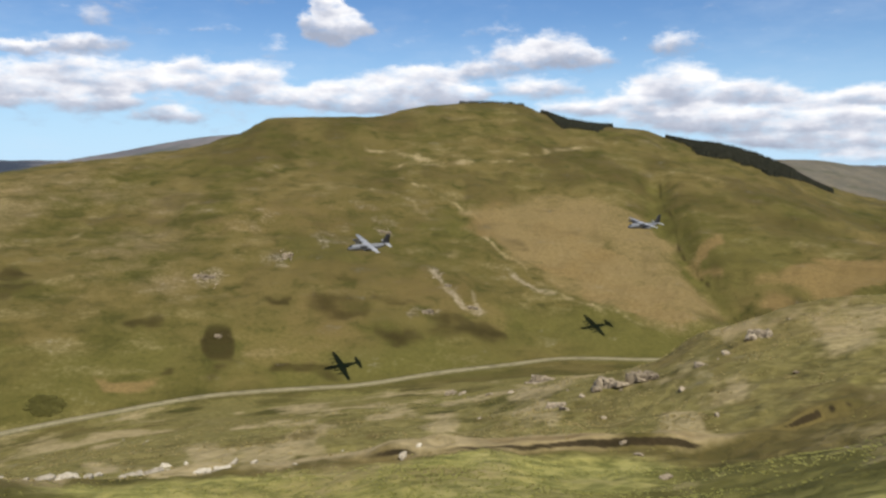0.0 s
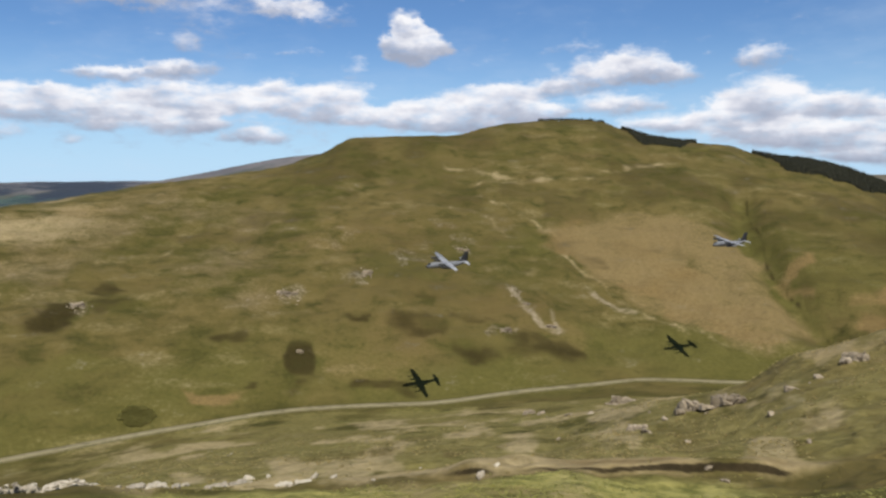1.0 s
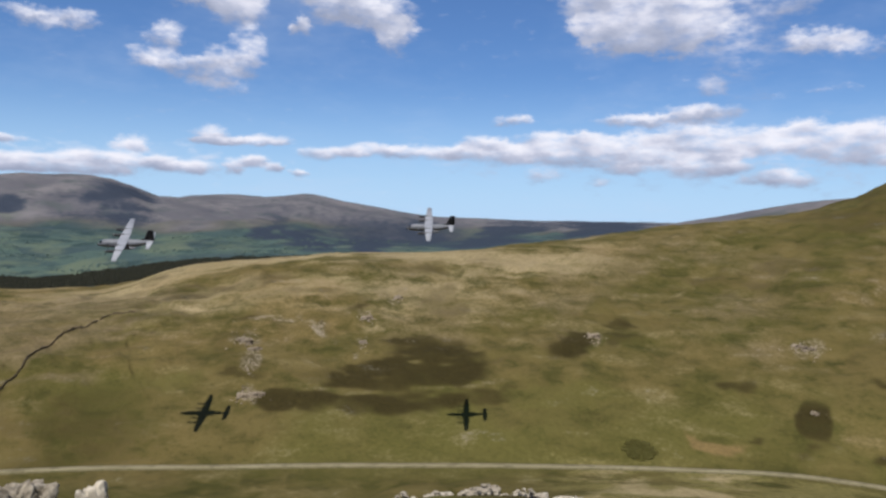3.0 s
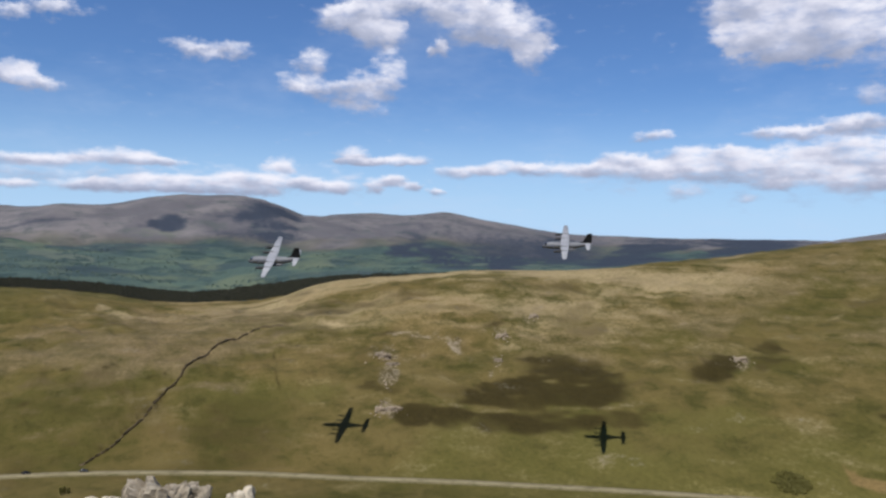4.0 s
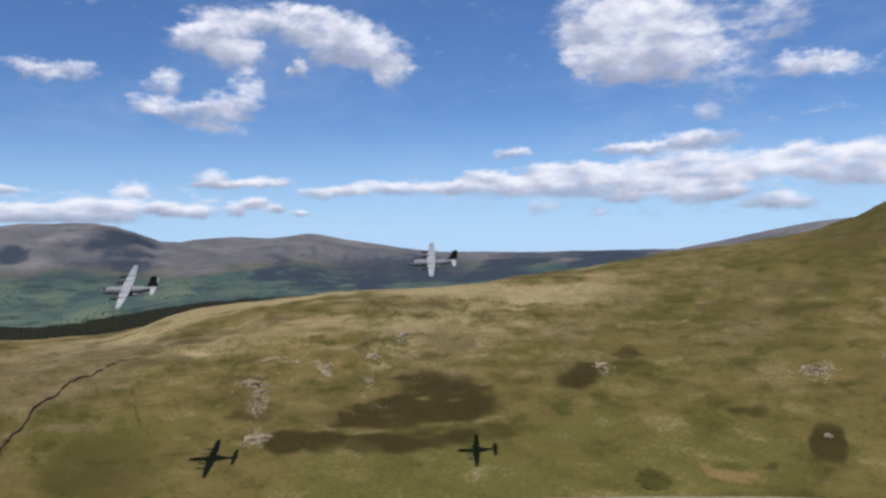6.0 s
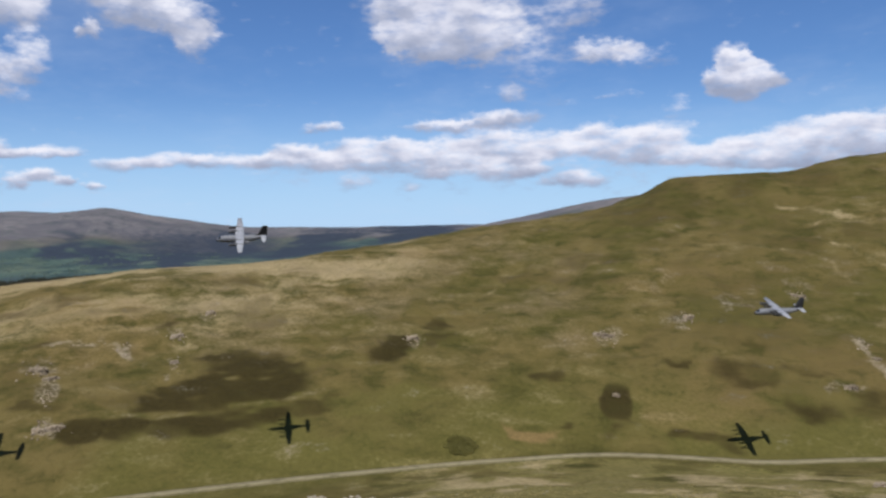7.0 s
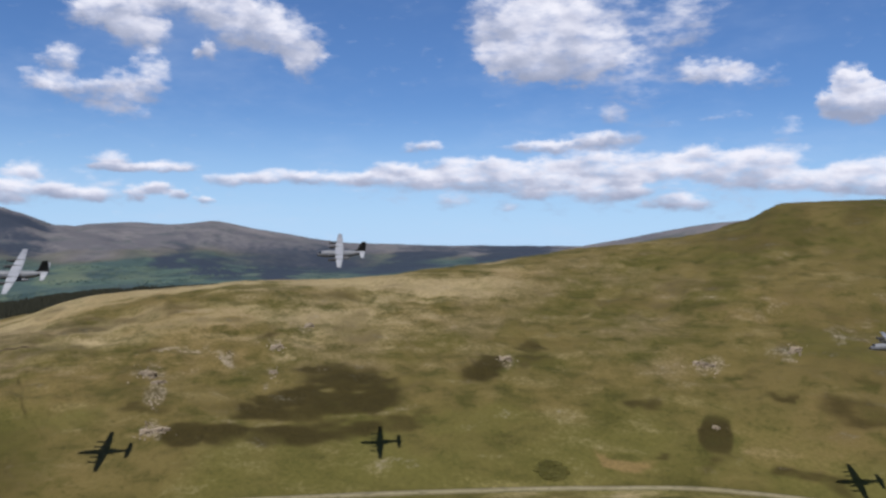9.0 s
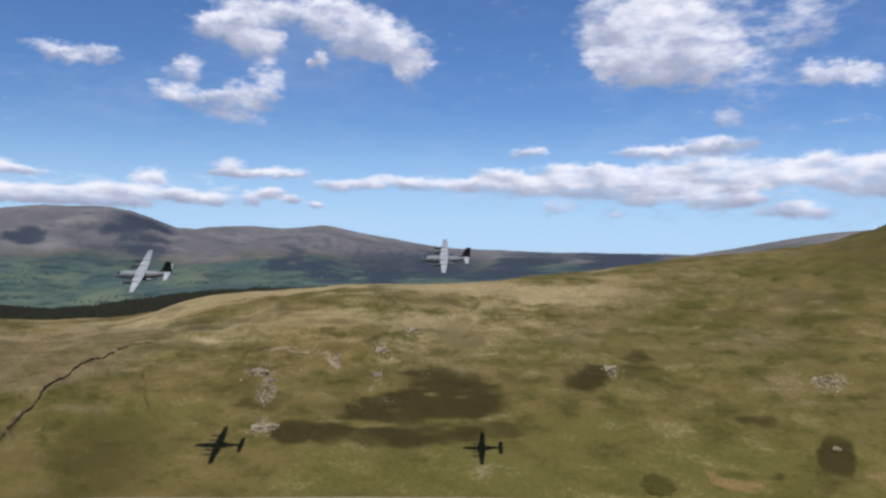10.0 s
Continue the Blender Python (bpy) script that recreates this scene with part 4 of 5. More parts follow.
def outcrop(x, y, wide, tall, blocks, seed, label, heap=0.0, mat=ROCK):
    """A rib of bedrock with blocks fallen from it, split along the same joints."""
    rng = random.Random(seed)
    heading = math.atan2(x, y)
    ob = thing("rock_outcrop", label, "rock", (x, y, ground_z(x, y)), group="rock outcrops of the hillside")
    grain, dip = -heading + rng.uniform(-0.3, 0.3), rng.uniform(-0.2, 0.2)
    deep = min(wide * 0.5, 4.0)
    turn = pose(0, 0, 0, 0, 0, -math.degrees(heading))
    ribs = max(1, round(wide / max(2.2 * tall, 2.5)))
    for k in range(ribs):
        lx = ((k + 0.5) / ribs - 0.5) * wide
        px, py = lx * math.cos(heading), -lx * math.sin(heading)
        t = tall * (1 - 0.5 * abs(lx / wide * 2) ** 2) * rng.uniform(0.75, 1.0) * (1 - 0.45 * heap)
        rib = part("bedrock", bedrock_mesh(wide / ribs * rng.uniform(1.05, 1.35), deep, t, seed + k * 0.37, 4 if wide * tall < 25 else 5, mat), mat, ob)
        rib.matrix_local = Matrix.Translation((px, py, ground_z(x + px, y + py) - ground_z(x, y) - 0.1 * t)) @ turn @ pose(0, 0, 0, 0, rng.uniform(-9, 9), rng.uniform(-12, 12))
    size0 = math.sqrt(wide * max(tall, 0.8) / blocks) * (0.42 + 0.3 * heap)
    for k in range(blocks // 2):
        u, v = rng.uniform(-1.15, 1.15), rng.uniform(-0.9, 0.2 + 0.4 * heap)
        lx, ly = u * wide / 2, v * deep
        px, py = lx * math.cos(heading) + ly * math.sin(heading), -lx * math.sin(heading) + ly * math.cos(heading)
        size = size0 * rng.uniform(0.5, 1.5)
        low = ground_z(x + px, y + py) - ground_z(x, y)
        b = part("block", (BLOCKS if mat is ROCK else DULL_BLOCKS)[rng.randrange(12)], mat, ob)
        b.matrix_local = Matrix.Translation((px, py, low + size * 0.15 + heap * rng.uniform(0, 0.62) * tall * max(0, 1 - abs(u) ** 1.5))) @ Euler((rng.uniform(-0.3, 0.3), dip + rng.uniform(-0.3, 0.3), grain + rng.uniform(-0.5, 0.5))).to_matrix().to_4x4() @ Matrix.Diagonal((size * rng.uniform(0.9, 1.8), size * rng.uniform(0.8, 1.2), size * rng.uniform(0.5, 1.0), 1))
    return ob


def polar(az, r):
    return r * math.sin(radians(az)), r * math.cos(radians(az))


CRAG = "pale grey weathered crag of jointed rock on the slope"
# heading, distance, width, height, blocks
for k, (az, r, wide, tall, blocks) in enumerate([
        (-70.6, 92, 9.5, 5.2, 80), (-65.4, 92, 3.6, 3.8, 26), (-74.5, 91, 4.0, 3.2, 24), (-44.3, 96, 3.0, 1.7, 50), (-38.6, 97, 5.5, 2.6, 190), (-41.5, 95, 3.4, 1.4, 60), (-35.0, 99, 5.0, 2.0, 130), (-32.0, 100, 4.8, 1.5, 90), (-27.0, 104, 5.0, 0.9, 26), (-21.5, 120, 6.0, 0.8, 26),
        (-16.8, 108, 5.0, 0.7, 22), (13.4, 172, 14.0, 3.2, 10), (7.6, 330, 15.0, 5.5, 40), (22.2, 186, 5.0, 3.0, 24), (8.3, 160, 4.0, 1.8, 16), (0.6, 315, 5.0, 2.6, 12), (18.4, 168, 3.0, 1.1, 10)]):
    outcrop(*polar(az, r), wide, tall, blocks, 300 + k, CRAG, 1.0 if -45 < az < -30 else 0.0, ROCK if az < 0 else DULLROCK)
# crags on the far flank
for k, (x, y, wide, tall, blocks) in enumerate([
        (-435, 297, 11, 4, 18), (-420, 294, 8, 2.6, 10), (-376, 259, 12, 3.6, 18), (-373, 265, 7, 2.6, 8), (-384, 354, 5, 3.5, 10), (-411, 382, 9, 3, 12), (-420, 422, 7, 3.5, 10), (-273, 459, 8, 3, 10),
        (-110, 556, 8, 3.5, 10), (-10, 507, 8, 2.6, 10), (-159, 522, 14, 2.2, 12), (-132, 454, 3.5, 2.6, 5), (4, 546, 5, 2.2, 8), (20, 525, 7, 1.8, 8), (-47, 633, 11, 2.2, 8)]):
    outcrop(x, y, wide, tall, blocks, 500 + k, "far grey crag with dull scree among moor grass", 0.0, DULLROCK)


def boulders():
    rng = random.Random(41)
    places = [(-3.0, 96, 0.6), (-1.8, 97, 0.4), (-24.4, 118, 0.6), (-20.0, 132, 0.7), (-18.6, 128, 0.5), (-15.4, 112, 0.6), (-13.9, 110, 0.45), (-22.9, 108, 0.6), (-25.0, 104, 0.7),
              (9.0, 150, 0.9), (10.2, 166, 0.7), (3.4, 260, 1.1), (1.4, 300, 1.5), (17.2, 152, 0.9), (20.0, 175, 1.0), (21.6, 182, 1.2), (24.5, 150, 0.6), (11.8, 139, 0.6), (5.0, 210, 0.8)]
    for _ in range(26):
        places.append((rng.uniform(-30, 29), rng.uniform(70, 300), rng.uniform(0.2, 0.55)))
    for _ in range(30):
        places.append((rng.uniform(-80, -30), rng.uniform(86, 120), rng.uniform(0.25, 0.8)))
    for az, r, size in places:
        x, y = polar(az, r)
        ob = tagged(new("boulder", (STONES if az < 0 else DULL_STONES)[rng.randrange(12)]), "pale lichen-spotted boulder half sunk in rough grass", "boulder", group="boulders on the slope")
        ob.matrix_world = Matrix.Translation((x, y, ground_z(x, y) + size * 0.2)) @ Euler((rng.uniform(-0.4, 0.4), rng.uniform(-0.4, 0.4), rng.uniform(0, 6.3))).to_matrix().to_4x4() @ Matrix.Diagonal((size * rng.uniform(0.9, 1.6), size, size * 0.9, 1))


boulders()


def scatter_mesh(name, templates, places, mat, label, category):
    """Very many small pieces in one mesh. places: (x, y, z, size, turn, template)."""
    verts, faces, base = [], [], 0
    for x, y, z, size, turn, t in places:
        tv, tf = templates[t]
        c, s = math.cos(turn), math.sin(turn)
        v = tv * size
        verts.append(np.stack([x + v[:, 0] * c - v[:, 1] * s, y + v[:, 0] * s + v[:, 1] * c, z + v[:, 2]], 1))
        faces.extend([tuple(i + base for i in f) for f in tf])
        base += len(tv)
    me = bpy.data.meshes.new(name)
    me.from_pydata(np.vstack(verts).tolist(), [], faces)
    me.materials.append(mat)
    return tagged(new(name, me), label, category, kind="stuff")


def mesh_template(me):
    return np.array([v.co[:] for v in me.vertices]), [tuple(p.vertices) for p in me.polygons]


def scree():
    rng = np.random.default_rng(7)
    places = []
    for cx, cy, wide, deep in SCREE:
        r = math.hypot(cx, cy)
        ux, uy = cx / r, cy / r
        n = int(min(60, 8 + wide * deep * 0.16))
        u, v = rng.normal(0, 0.55, n) * wide, rng.normal(0, 0.55, n) * deep
        x, y = cx + u * uy + v * ux, cy - u * ux + v * uy
        z = height(x, y)
        for k in range(n):
            size = float(rng.uniform(0.25, 0.8))
            places.append((x[k], y[k], z[k] + 0.15 * size, size, float(rng.uniform(0, 6.3)), int(rng.integers(12))))
    scatter_mesh("scree", [mesh_template(m) for m in DULL_STONES], places, DULLROCK, "loose weathered stones spilling down the far hillside", "scree")


scree()


# ---- growth ----
def tussocks():
    rng = np.random.default_rng(11)
    templates = []
    for k in range(8):
        v, f = [], []
        for _ in range(15):
            t, lean, h = rng.uniform(0, 6.3), rng.uniform(0.3, 1.1), rng.uniform(0.25, 0.55)
            c, s = math.cos(t), math.sin(t)
            b, w = rng.uniform(0, 0.22), 0.11
            i = len(v)
            v += [(c * b - s * w, s * b + c * w, -0.15), (c * b + s * w, s * b - c * w, -0.15), (c * (b + lean * 0.5) + s * w * 0.6, s * (b + lean * 0.5) - c * w * 0.6, h * 0.75), (c * (b + lean), s * (b + lean), h * 0.85)]
            f += [(i, i + 1, i + 2), (i, i + 2, i + 3)]
        templates.append((np.array(v), f))
    n = 30000
    az, r = rng.uniform(-32, 31, n), 52 * np.exp(rng.uniform(0, 1, n) * math.log(290 / 52))
    west = rng.uniform(-84, -32, 6000)
    az, r = np.concatenate([az, west]), np.concatenate([r, rng.uniform(70, 112, 6000)])
    x, y = r * np.sin(np.radians(az)), r * np.cos(np.radians(az))
    bank = bank_edge(x, y, az)
    bare = (az > -16) & (az < 32) & (r > bank - 1) & (r < bank + 13)
    keep = (fbm(x, y, 9, 3, 121) + 0.5 * swell(x, y, 30, 127) > rng.uniform(-0.4, 1.2, len(x))) & ((az > -30) | (r > bank)) & (~bare | (rng.uniform(0, 1, len(x)) < 0.12))
    x, y, r, bank = x[keep], y[keep], r[keep], bank[keep]
    z = height(x, y)
    size, turn, which = rng.uniform(0.12, 0.5, len(x)) * np.where(r < bank, 0.6, 0.7 + r / 400), rng.uniform(0, 6.3, len(x)), rng.integers(8, size=len(x))
    for name, here, mat, label in (("green_tussock_grass", r < bank, GREENTUFT, "fresh green tufted grass on the near slope"), ("tussock_grass", r >= bank, TUSSOCK, "coarse olive and straw tussock grass on the near slope")):
        scatter_mesh(name, templates, list(zip(x[here].tolist(), y[here].tolist(), z[here].tolist(), size[here].tolist(), turn[here].tolist(), which[here].tolist())), mat, label, "grass")


tussocks()


def conifers():
    rng = np.random.default_rng(5)
    templates = []
    for k in range(6):
        v, f = [], []
        for tier, (lo, hi, wide) in enumerate(((0.02, 0.5, 0.30), (0.26, 0.80, 0.25), (0.50, 1.0, 0.18))):
            i, sides = len(v), 7
            for q in range(sides):
                t = 2 * math.pi * q / sides + tier
                w = wide * rng.uniform(0.7, 1.2)
                v.append((w * math.cos(t), w * math.sin(t), lo + rng.uniform(-0.05, 0.05)))
            v.append((rng.uniform(-0.02, 0.02), rng.uniform(-0.02, 0.02), hi))
            f += [(i + q, i + (q + 1) % sides, i + sides) for q in range(sides)]
        templates.append((np.array(v), f))

    def stand(az, r, tall, label):
        x, y = r * np.sin(np.radians(az)), r * np.cos(np.radians(az))
        z = height(x, y)
        n = len(x)
        scatter_mesh("conifer_plantation", templates, list(zip(x.tolist(), y.tolist(), (z - 0.4).tolist(), (tall * rng.uniform(0.6, 1.1, n)).tolist(), rng.uniform(0, 6.3, n).tolist(), rng.integers(6, size=n).tolist())), NEEDLES, label, "conifer wood")
    az = rng.uniform(15.6, 26.2, 4500)
    stand(az, ring_at(CREST, az)[0] + 8 - rng.uniform(0, 1, 4500) * (26 + 105 * smooth(16, 18, az) * smooth(26, 22, az)), 5.6, "dark conifer plantation along the ridge of the hill")
    az = rng.uniform(7.0, 12.0, 1700)
    wedge = smooth(7.0, 8.6, az) * smooth(11.8, 10.8, az)
    stand(az, ring_at(CREST, az)[0] - 4 - rng.uniform(0, 1, 1700) * 120 * wedge, 5.2, "dark conifer plantation below the hill's top")
    az = rng.uniform(1.2, 5.8, 220)
    stand(az, ring_at(CREST, az)[0] + rng.uniform(-6, 22, 220), 4.5, "low dark conifers and heather on the hill's top")
    az = rng.uniform(-86, -51, 19000)
    stand(az, 1400 + rng.uniform(0, 1, 19000) * 260 * (0.2 + 0.8 * smooth(-51, -60, az)) + 30 * swell(az * 20, az * 0, 60, 9), 8.0, "long dark conifer plantation behind the brown moor")


conifers()


def vale_trees():
    """Copses, hedgerow trees and woods of the wide vale."""
    rng = np.random.default_rng(17)
    templates = [mesh_template(stone_mesh("far_tree", 700 + k, VALETREES, 16, 1.0)) for k in range(6)]
    n = 9000
    az, r = -86 + 42 * rng.uniform(0, 1, n) ** 1.35, rng.uniform(1660, 2750, n)
    x, y = r * np.sin(np.radians(az)), r * np.cos(np.radians(az))
    keep = fbm(x, y, 120, 4, 131) > rng.uniform(0.1, 1.3, n)
    x, y = x[keep], y[keep]
    z = height(x, y)
    k = len(x)
    scatter_mesh("vale_woodland", templates, list(zip(x.tolist(), y.tolist(), (z + 0.5).tolist(), rng.uniform(1.6, 3.4, k).tolist(), rng.uniform(0, 6.3, k).tolist(), rng.integers(6, size=k).tolist())), VALETREES, "scattered broadleaf woods and hedgerow trees of the far vale", "woodland")


vale_trees()


def leafy(name, label, x, y, wide, tall, mounds, leaves, seed, category="bush"):
    """A thicket: short leaning stems under an uneven crown of many small leaf sprays."""
    rng = random.Random(seed)
    ob = thing(name, label, category, (x, y, ground_z(x, y) - 0.1), group="thickets by the road")
    heading = math.atan2(x, y)
    sv, sf, lv, lf = [], [], [], []
    for m in range(mounds):
        u = (m + 0.5) / mounds * 2 - 1 + rng.uniform(-0.15, 0.15)
        lx, ly = u * wide * 0.42, (m * 0.618 % 1 - 0.5) * 0.8 * wide * math.sqrt(max(0.05, 1 - u * u))
        cx, cy = lx * math.cos(heading) + ly * math.sin(heading), -lx * math.sin(heading) + ly * math.cos(heading)
        h = tall * (1 - 0.45 * u * u) * rng.uniform(0.45, 1.05)
        rad = min(wide * rng.uniform(0.10, 0.17), 3.2)
        low = ground_z(x + cx, y + cy) - ground_z(x, y)
        for _ in range(3):
            t, i = rng.uniform(0, 6.3), len(sv)
            ex, ey = cx + 0.5 * rad * math.cos(t), cy + 0.5 * rad * math.sin(t)
            for q in range(4):
                p = q * math.pi / 2
                sv.append((cx + 0.10 * math.cos(p), cy + 0.10 * math.sin(p), low - 0.3))
            for q in range(4):
                p = q * math.pi / 2
                sv.append((ex + 0.04 * math.cos(p), ey + 0.04 * math.sin(p), low + h * 0.7))
            sf += [(i + q, i + (q + 1) % 4, i + 4 + (q + 1) % 4, i + 4 + q) for q in range(4)]
        for _ in range(leaves // mounds):
            d = Vector((rng.gauss(0, 1), rng.gauss(0, 1), rng.gauss(0, 1))).normalized() * rng.uniform(0.55, 1.05) ** 0.6
            c = Vector((cx + d.x * rad, cy + d.y * rad, low + max(0.05, h * (0.5 + 0.5 * d.z))))
            a = Vector((rng.gauss(0, 1), rng.gauss(0, 1), rng.gauss(0, 1))).normalized()
            b = a.orthogonal().normalized()
            s, i = rng.uniform(0.18, 0.42), len(lv)
            lv += [c - a * s, c + b * s * 0.5, c + a * s, c - b * s * 0.5]
            lf.append((i, i + 1, i + 2, i + 3))
    tagged(part("stems", mesh_from("stems", sv, sf, BARK), BARK, ob, "thin grey-brown stems"), kind="stuff")
    part("crown", mesh_from("crown", lv, lf, LEAVES), LEAVES, ob, "dense dark green crown")
    return ob


leafy("gorse_thicket", "dark green gorse thicket in the grass above the road", -194, 375, 17, 0.9, 60, 20000, 1)
leafy("roadside_bush", "dark rounded bush below the road", -388, 90, 6, 4.5, 3, 1200, 2)
leafy("roadside_bush", "dark rounded bush below the road", -416, 60, 6, 4.0, 3, 1000, 3)


# ---- dry-stone wall across the moor ----
def stone_wall():
    line = [(-427, 107), (-433, 124), (-446, 141), (-463, 161), (-477, 175), (-496, 194), (-520, 218), (-537, 244), (-547, 262), (-536, 274)]
    rng = random.Random(77)
    ob = thing("dry_stone_wall", "dark tumbled dry-stone wall climbing the moor from the road", "wall", (0, 0, 0), kind="structure")
    for (x0, y0), (x1, y1) in zip(line, line[1:]):
        n = max(2, int(math.hypot(x1 - x0, y1 - y0) / 1.25))
        turn = math.atan2(y1 - y0, x1 - x0)
        for k in range(n):
            s = (k + 0.5) / n
            x = x0 + (x1 - x0) * s + 0.15 * math.sin(s * 9 + x0)
            y = y0 + (y1 - y0) * s + 0.15 * math.cos(s * 7 + y0)
            if rng.random() < 0.12:
                continue
            b = part("stone", WALL_STONES[rng.randrange(6)], WALLSTONE, ob)
            h = rng.uniform(0.6, 1.3)
            b.matrix_local = Matrix.Translation((x, y, ground_z(x, y) + h * 0.35)) @ Euler((0, 0, turn + rng.uniform(-0.2, 0.2))).to_matrix().to_4x4() @ Matrix.Diagonal((1.5, 0.75, h, 1))


WALL_STONES = [stone_mesh("stone", 200 + k, WALLSTONE, 22, 0.9) for k in range(6)]
stone_wall()


# ---- aircraft ----
def lofted(stations, sides=18, squash=1.0):
    """A closed skin over round sections: (x, radius, height of the middle)."""
    bm = bmesh.new()
    rings = []
    for x, r, z in stations:
        rings.append([bm.verts.new((x, r * math.cos(2 * math.pi * k / sides), z + squash * r * math.sin(2 * math.pi * k / sides))) for k in range(sides)])
    for a, b in zip(rings, rings[1:]):
        for k in range(sides):
            bm.faces.new((a[k], a[(k + 1) % sides], b[(k + 1) % sides], b[k]))
    bm.faces.new(rings[0]), bm.faces.new(rings[-1][::-1])
    bmesh.ops.recalc_face_normals(bm, faces=bm.faces)
    return bm


def blade_surface(sections, sides=10):
    """A wing, fin or propeller blade: sections (leading edge point, trailing edge point, thickness, the side its thickness grows to)."""
    bm = bmesh.new()
    rings = []
    for lead, trail, thick, up in sections:
        lead, trail, up = Vector(lead), Vector(trail), Vector(up)
        ring = []
        for k in range(sides):
            t = 2 * math.pi * k / sides
            s = (1 - math.cos(t)) / 2
            h = math.sin(t) * thick * (1 - 0.55 * s) * 0.62
            ring.append(bm.verts.new(lead.lerp(trail, s) + up * h))
        rings.append(ring)
    for a, b in zip(rings, rings[1:]):
        for k in range(sides):
            bm.faces.new((a[k], a[(k + 1) % sides], b[(k + 1) % sides], b[k]))
    bm.faces.new(rings[0]), bm.faces.new(rings[-1][::-1])
    bmesh.ops.recalc_face_normals(bm, faces=bm.faces)
    return bm


def aircraft():
    ob = thing("transport_aircraft", "grey four-engined turboprop transport aircraft banking low over the valley", "aircraft", group="aircraft in trail")
    part("fuselage", lofted([(14.9, 0.25, -0.75), (14.5, 0.8, -0.65), (13.6, 1.35, -0.4), (12.3, 1.8, -0.1), (10.5, 2.1, 0.05), (8, 2.2, 0.1), (-3, 2.2, 0.1), (-6.5, 1.9, 0.4), (-10, 1.35, 0.95), (-13, 0.8, 1.5), (-14.9, 0.25, 1.85)]), GREYPAINT, ob, shade=True)
    part("nose_cone", lofted([(15.45, 0.06, -0.85), (15.3, 0.4, -0.82), (14.85, 0.72, -0.74), (14.4, 0.86, -0.66)], 14), DARKGREY, ob, "black nose cone", shade=True)
    glass = part("cockpit_glazing", blade_surface([((13.75, -1.15, 0.7), (12.4, -1.45, 1.35), 0.25, (0.45, 0, 0.9)), ((13.95, 0, 0.85), (12.4, 0, 1.75), 0.28, (0.45, 0, 0.9)), ((13.75, 1.15, 0.7), (12.4, 1.45, 1.35), 0.25, (0.45, 0, 0.9))]), GLASS, ob, "dark cockpit windows", shade=True)
    up = (0, 0, 1)
    part("wing", blade_surface([((2.3, -20.2, 2.75), (-0.1, -20.2, 2.7), 0.25, up), ((3.6, -7, 2.3), (-1.3, -7, 2.2), 0.62, up), ((3.9, 0, 2.15), (-1.4, 0, 2.05), 0.8, up), ((3.6, 7, 2.3), (-1.3, 7, 2.2), 0.62, up), ((2.3, 20.2, 2.75), (-0.1, 20.2, 2.7), 0.25, up)], 14), SUNLITGREY, ob, "grey wing, coloured paler as if sunlit", shade=True)
    part("tailplane", blade_surface([((-12.0, -8, 2.15), (-14.0, -8, 2.15), 0.18, up), ((-11.0, 0, 2.05), (-14.8, 0, 2.05), 0.42, up), ((-12.0, 8, 2.15), (-14.0, 8, 2.15), 0.18, up)]), SUNLITGREY, ob, "grey tailplane, coloured paler as if sunlit", shade=True)
    side = (0, 1, 0)
    part("fin", blade_surface([((-6.4, 0, 2.1), (-9.0, 0, 2.0), 0.2, side), ((-9.6, 0, 3.2), (-15.0, 0, 2.2), 0.5, side), ((-12.3, 0, 8.6), (-15.3, 0, 8.6), 0.22, side), ((-12.9, 0, 8.9), (-15.2, 0, 8.9), 0.1, side)]), DARKGREY, ob, "dark grey tail fin", shade=True)
    for y in (-2.25, 2.25):
        part("gear_fairing", lofted([(4.4, 0.2, -1.5), (3.4, 0.65, -1.5), (1.5, 0.85, -1.45), (-2.5, 0.85, -1.45), (-4.6, 0.5, -1.4), (-5.6, 0.15, -1.3)], 12), GREYPAINT, ob, shade=True).location.y = y
    for y in (-10.3, -5.1, 5.1, 10.3):
        z = 2.2 + 0.028 * abs(y)
        nacelle = part("engine_nacelle", lofted([(7.4, 0.5, -0.55), (6.9, 0.74, -0.55), (5.0, 0.86, -0.5), (3.0, 0.78, -0.4), (0.5, 0.4, -0.25), (-0.8, 0.15, -0.1)], 12), DARKGREY, ob, "dark engine nacelle", shade=True)
        nacelle.location = (0, y, z)
        part("spinner", lofted([(8.25, 0.05, -0.5), (8.0, 0.22, -0.5), (7.6, 0.34, -0.5), (7.4, 0.36, -0.5)], 10), GREYPAINT, nacelle, shade=True)
        for k in range(4):
            t = math.pi / 4 + k * math.pi / 2
            c, s = math.cos(t), math.sin(t)
            n = Vector((0, -s, c))
            sec = [(Vector((7.75, c * q, s * q - 0.5)) + n * w, Vector((7.6, c * q, s * q - 0.5)) - n * w, 0.08, (1, 0, 0)) for q, w in ((0.25, 0.12), (0.9, 0.26), (1.6, 0.27), (2.05, 0.2))]
            part("propeller_blade", blade_surface(sec, 6), DARKGREY, nacelle)
    return ob


def flying(az, el, d, heading, bank):
    """The pose of an aircraft seen that far off along a heading and elevation, on its own course."""
    x, y = polar(az, d * math.cos(radians(el)))
    return Matrix.Translation((x, y, EYE + d * math.sin(radians(el)))) @ pose(0, 0, 0, 0, 0, 90 - heading) @ pose(0, 0, 0, -bank, 0, 0) @ Matrix.Scale(0.86, 4)


lead = aircraft()
lead.matrix_basis = flying(-63.5, -1.85, 395, -137, 33)
for spot in ((-42.6, -0.42, 369, -132, 31), (-5.4, -6.0, 402, -117, 13), (14.3, -4.4, 495, -110, 8)):
    copy_thing(lead, flying(*spot))


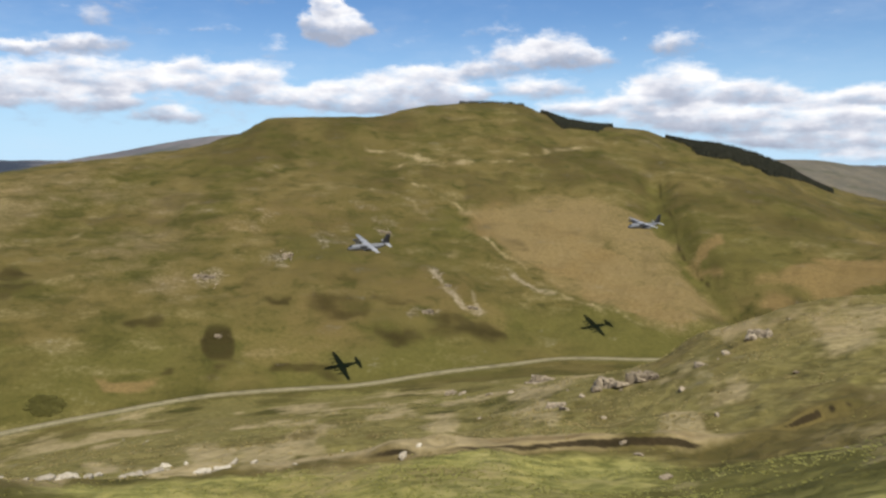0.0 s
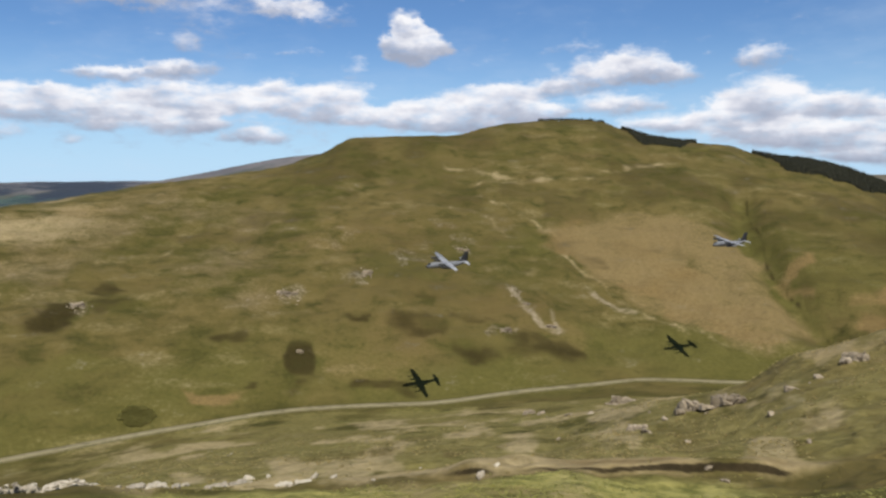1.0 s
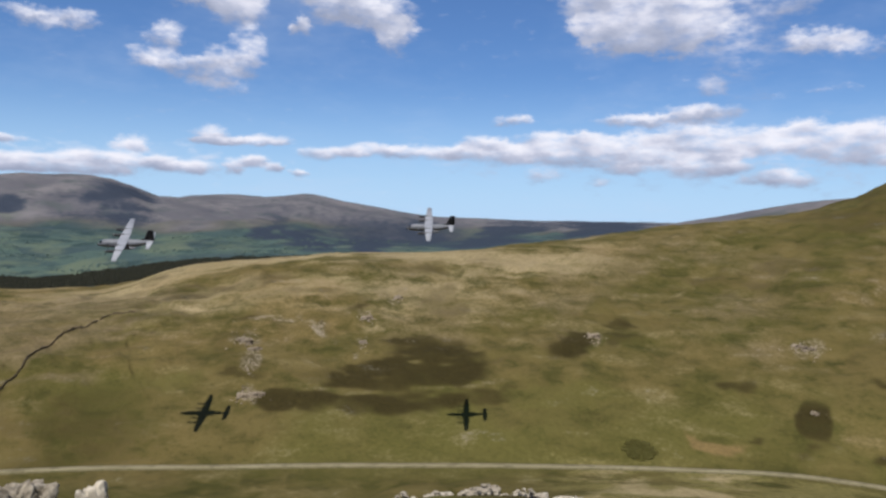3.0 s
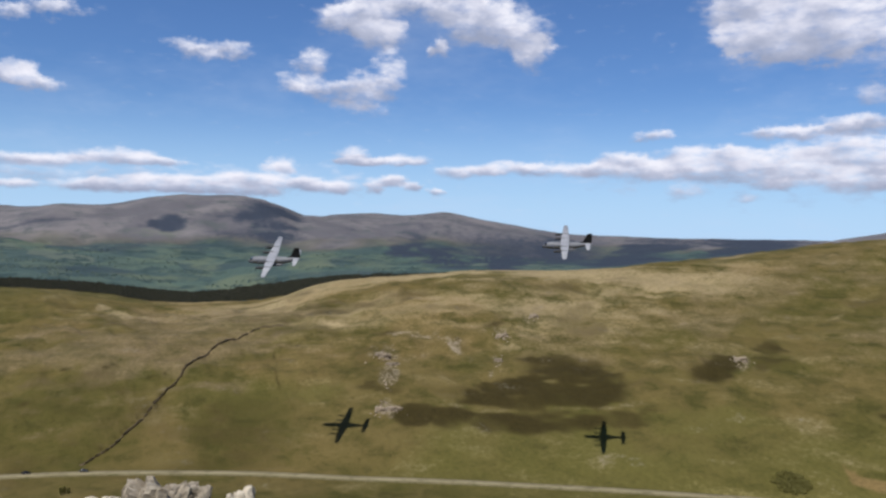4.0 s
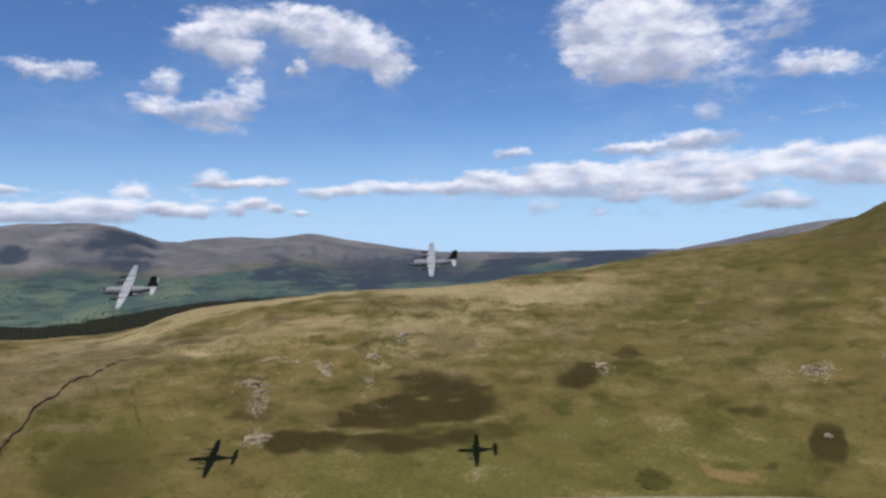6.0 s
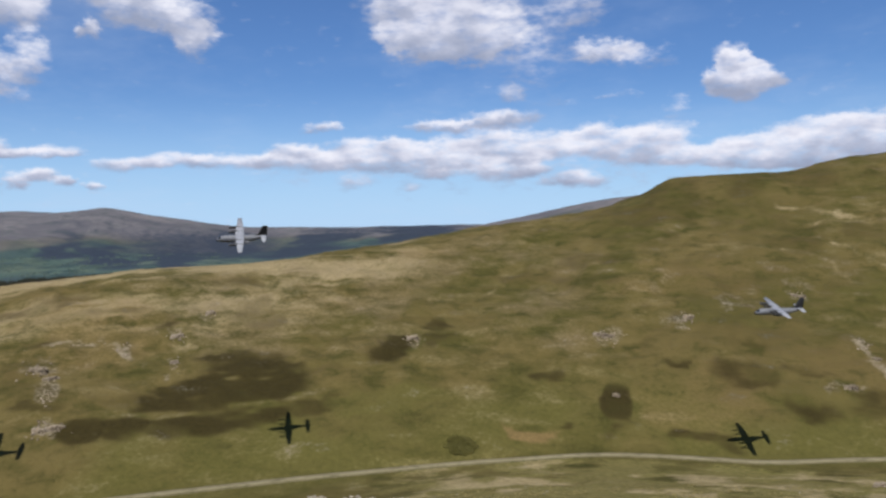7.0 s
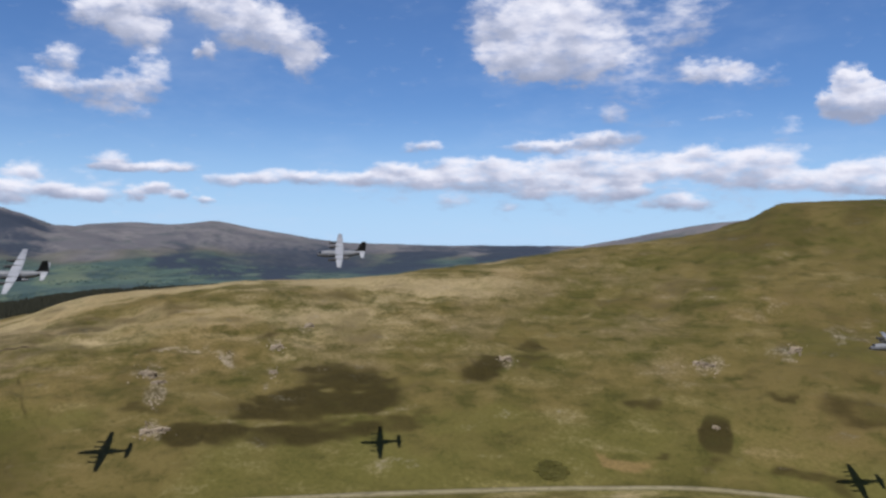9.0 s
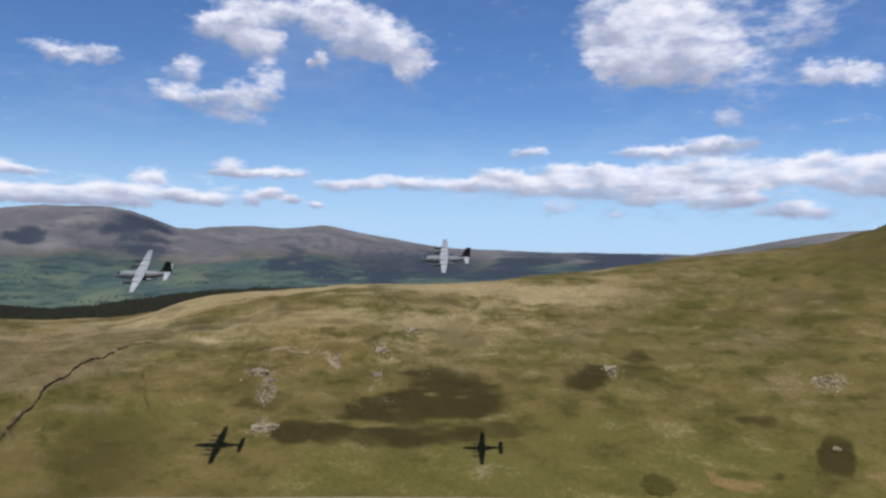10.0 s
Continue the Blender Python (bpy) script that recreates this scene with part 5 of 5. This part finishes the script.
# ---- cars on the road ----
def car(x, y, turn, paint, label):
    ob = thing("car", label, "car", (x, y, ground_z(x, y) + 0.53), pose(0, 0, 0, 0, 0, turn), group="cars on the road")

    def hull(name, profile, half, tuck, mat, parent, words=""):
        bm = bmesh.new()
        rows = []
        for s in (-1, 1):
            rows.append([bm.verts.new((px, s * (half - tuck * max(0, (pz - 0.75)) / 0.7), pz)) for px, pz in profile])
        n = len(profile)
        for k in range(n):
            bm.faces.new((rows[0][k], rows[0][(k + 1) % n], rows[1][(k + 1) % n], rows[1][k]))
        bm.faces.new(rows[0]), bm.faces.new(rows[1][::-1])
        bmesh.ops.recalc_face_normals(bm, faces=bm.faces)
        bmesh.ops.bevel(bm, geom=list(bm.edges), offset=0.05, segments=2, affect="EDGES")
        return part(name, bm, mat, parent, words, shade=True)
    body = hull("body", [(2.1, 0.3), (2.15, 0.6), (1.9, 0.82), (0.95, 0.95), (0.3, 1.4), (-1.2, 1.44), (-1.95, 1.0), (-2.1, 0.9), (-2.1, 0.3)], 0.88, 0.22, paint, ob)
    hull("side_windows", [(0.75, 0.96), (0.25, 1.34), (-1.15, 1.37), (-1.65, 0.98)], 0.895, 0.2, GLASS, body, "dark side windows")
    for wx in (-1.3, 1.35):
        for wy in (-0.8, 0.8):
            bm = bmesh.new()
            bmesh.ops.create_cone(bm, cap_ends=True, segments=18, radius1=0.32, radius2=0.32, depth=0.2, matrix=pose(wx, wy, 0.32, 90, 0, 0))
            wheel = part("wheel", bm, RUBBER, ob, "black tyre")
            bm = bmesh.new()
            bmesh.ops.create_cone(bm, cap_ends=True, segments=12, radius1=0.2, radius2=0.17, depth=0.215, matrix=pose(wx, wy, 0.32, 90, 0, 0))
            part("rim", bm, GREYPAINT, wheel)
    return ob


def on_road(az, side):
    r0, r1 = (float(ring_at(ROAD, np.array([q]))[0][0]) for q in (az - 0.3, az + 0.3))
    (x0, y0), (x1, y1) = polar(az - 0.3, r0), polar(az + 0.3, r1)
    t = math.atan2(y1 - y0, x1 - x0)
    return (x0 + x1) / 2 - math.sin(t) * side, (y0 + y1) / 2 + math.cos(t) * side, math.degrees(t)


x, y, t = on_road(-79.2, 1.6)
car(x, y, t, CARBLACK, "black hatchback car driving on the valley road")
x, y, t = on_road(-75.8, 1.6)
car(x, y, t, CARGREY, "dark grey hatchback car driving on the valley road")
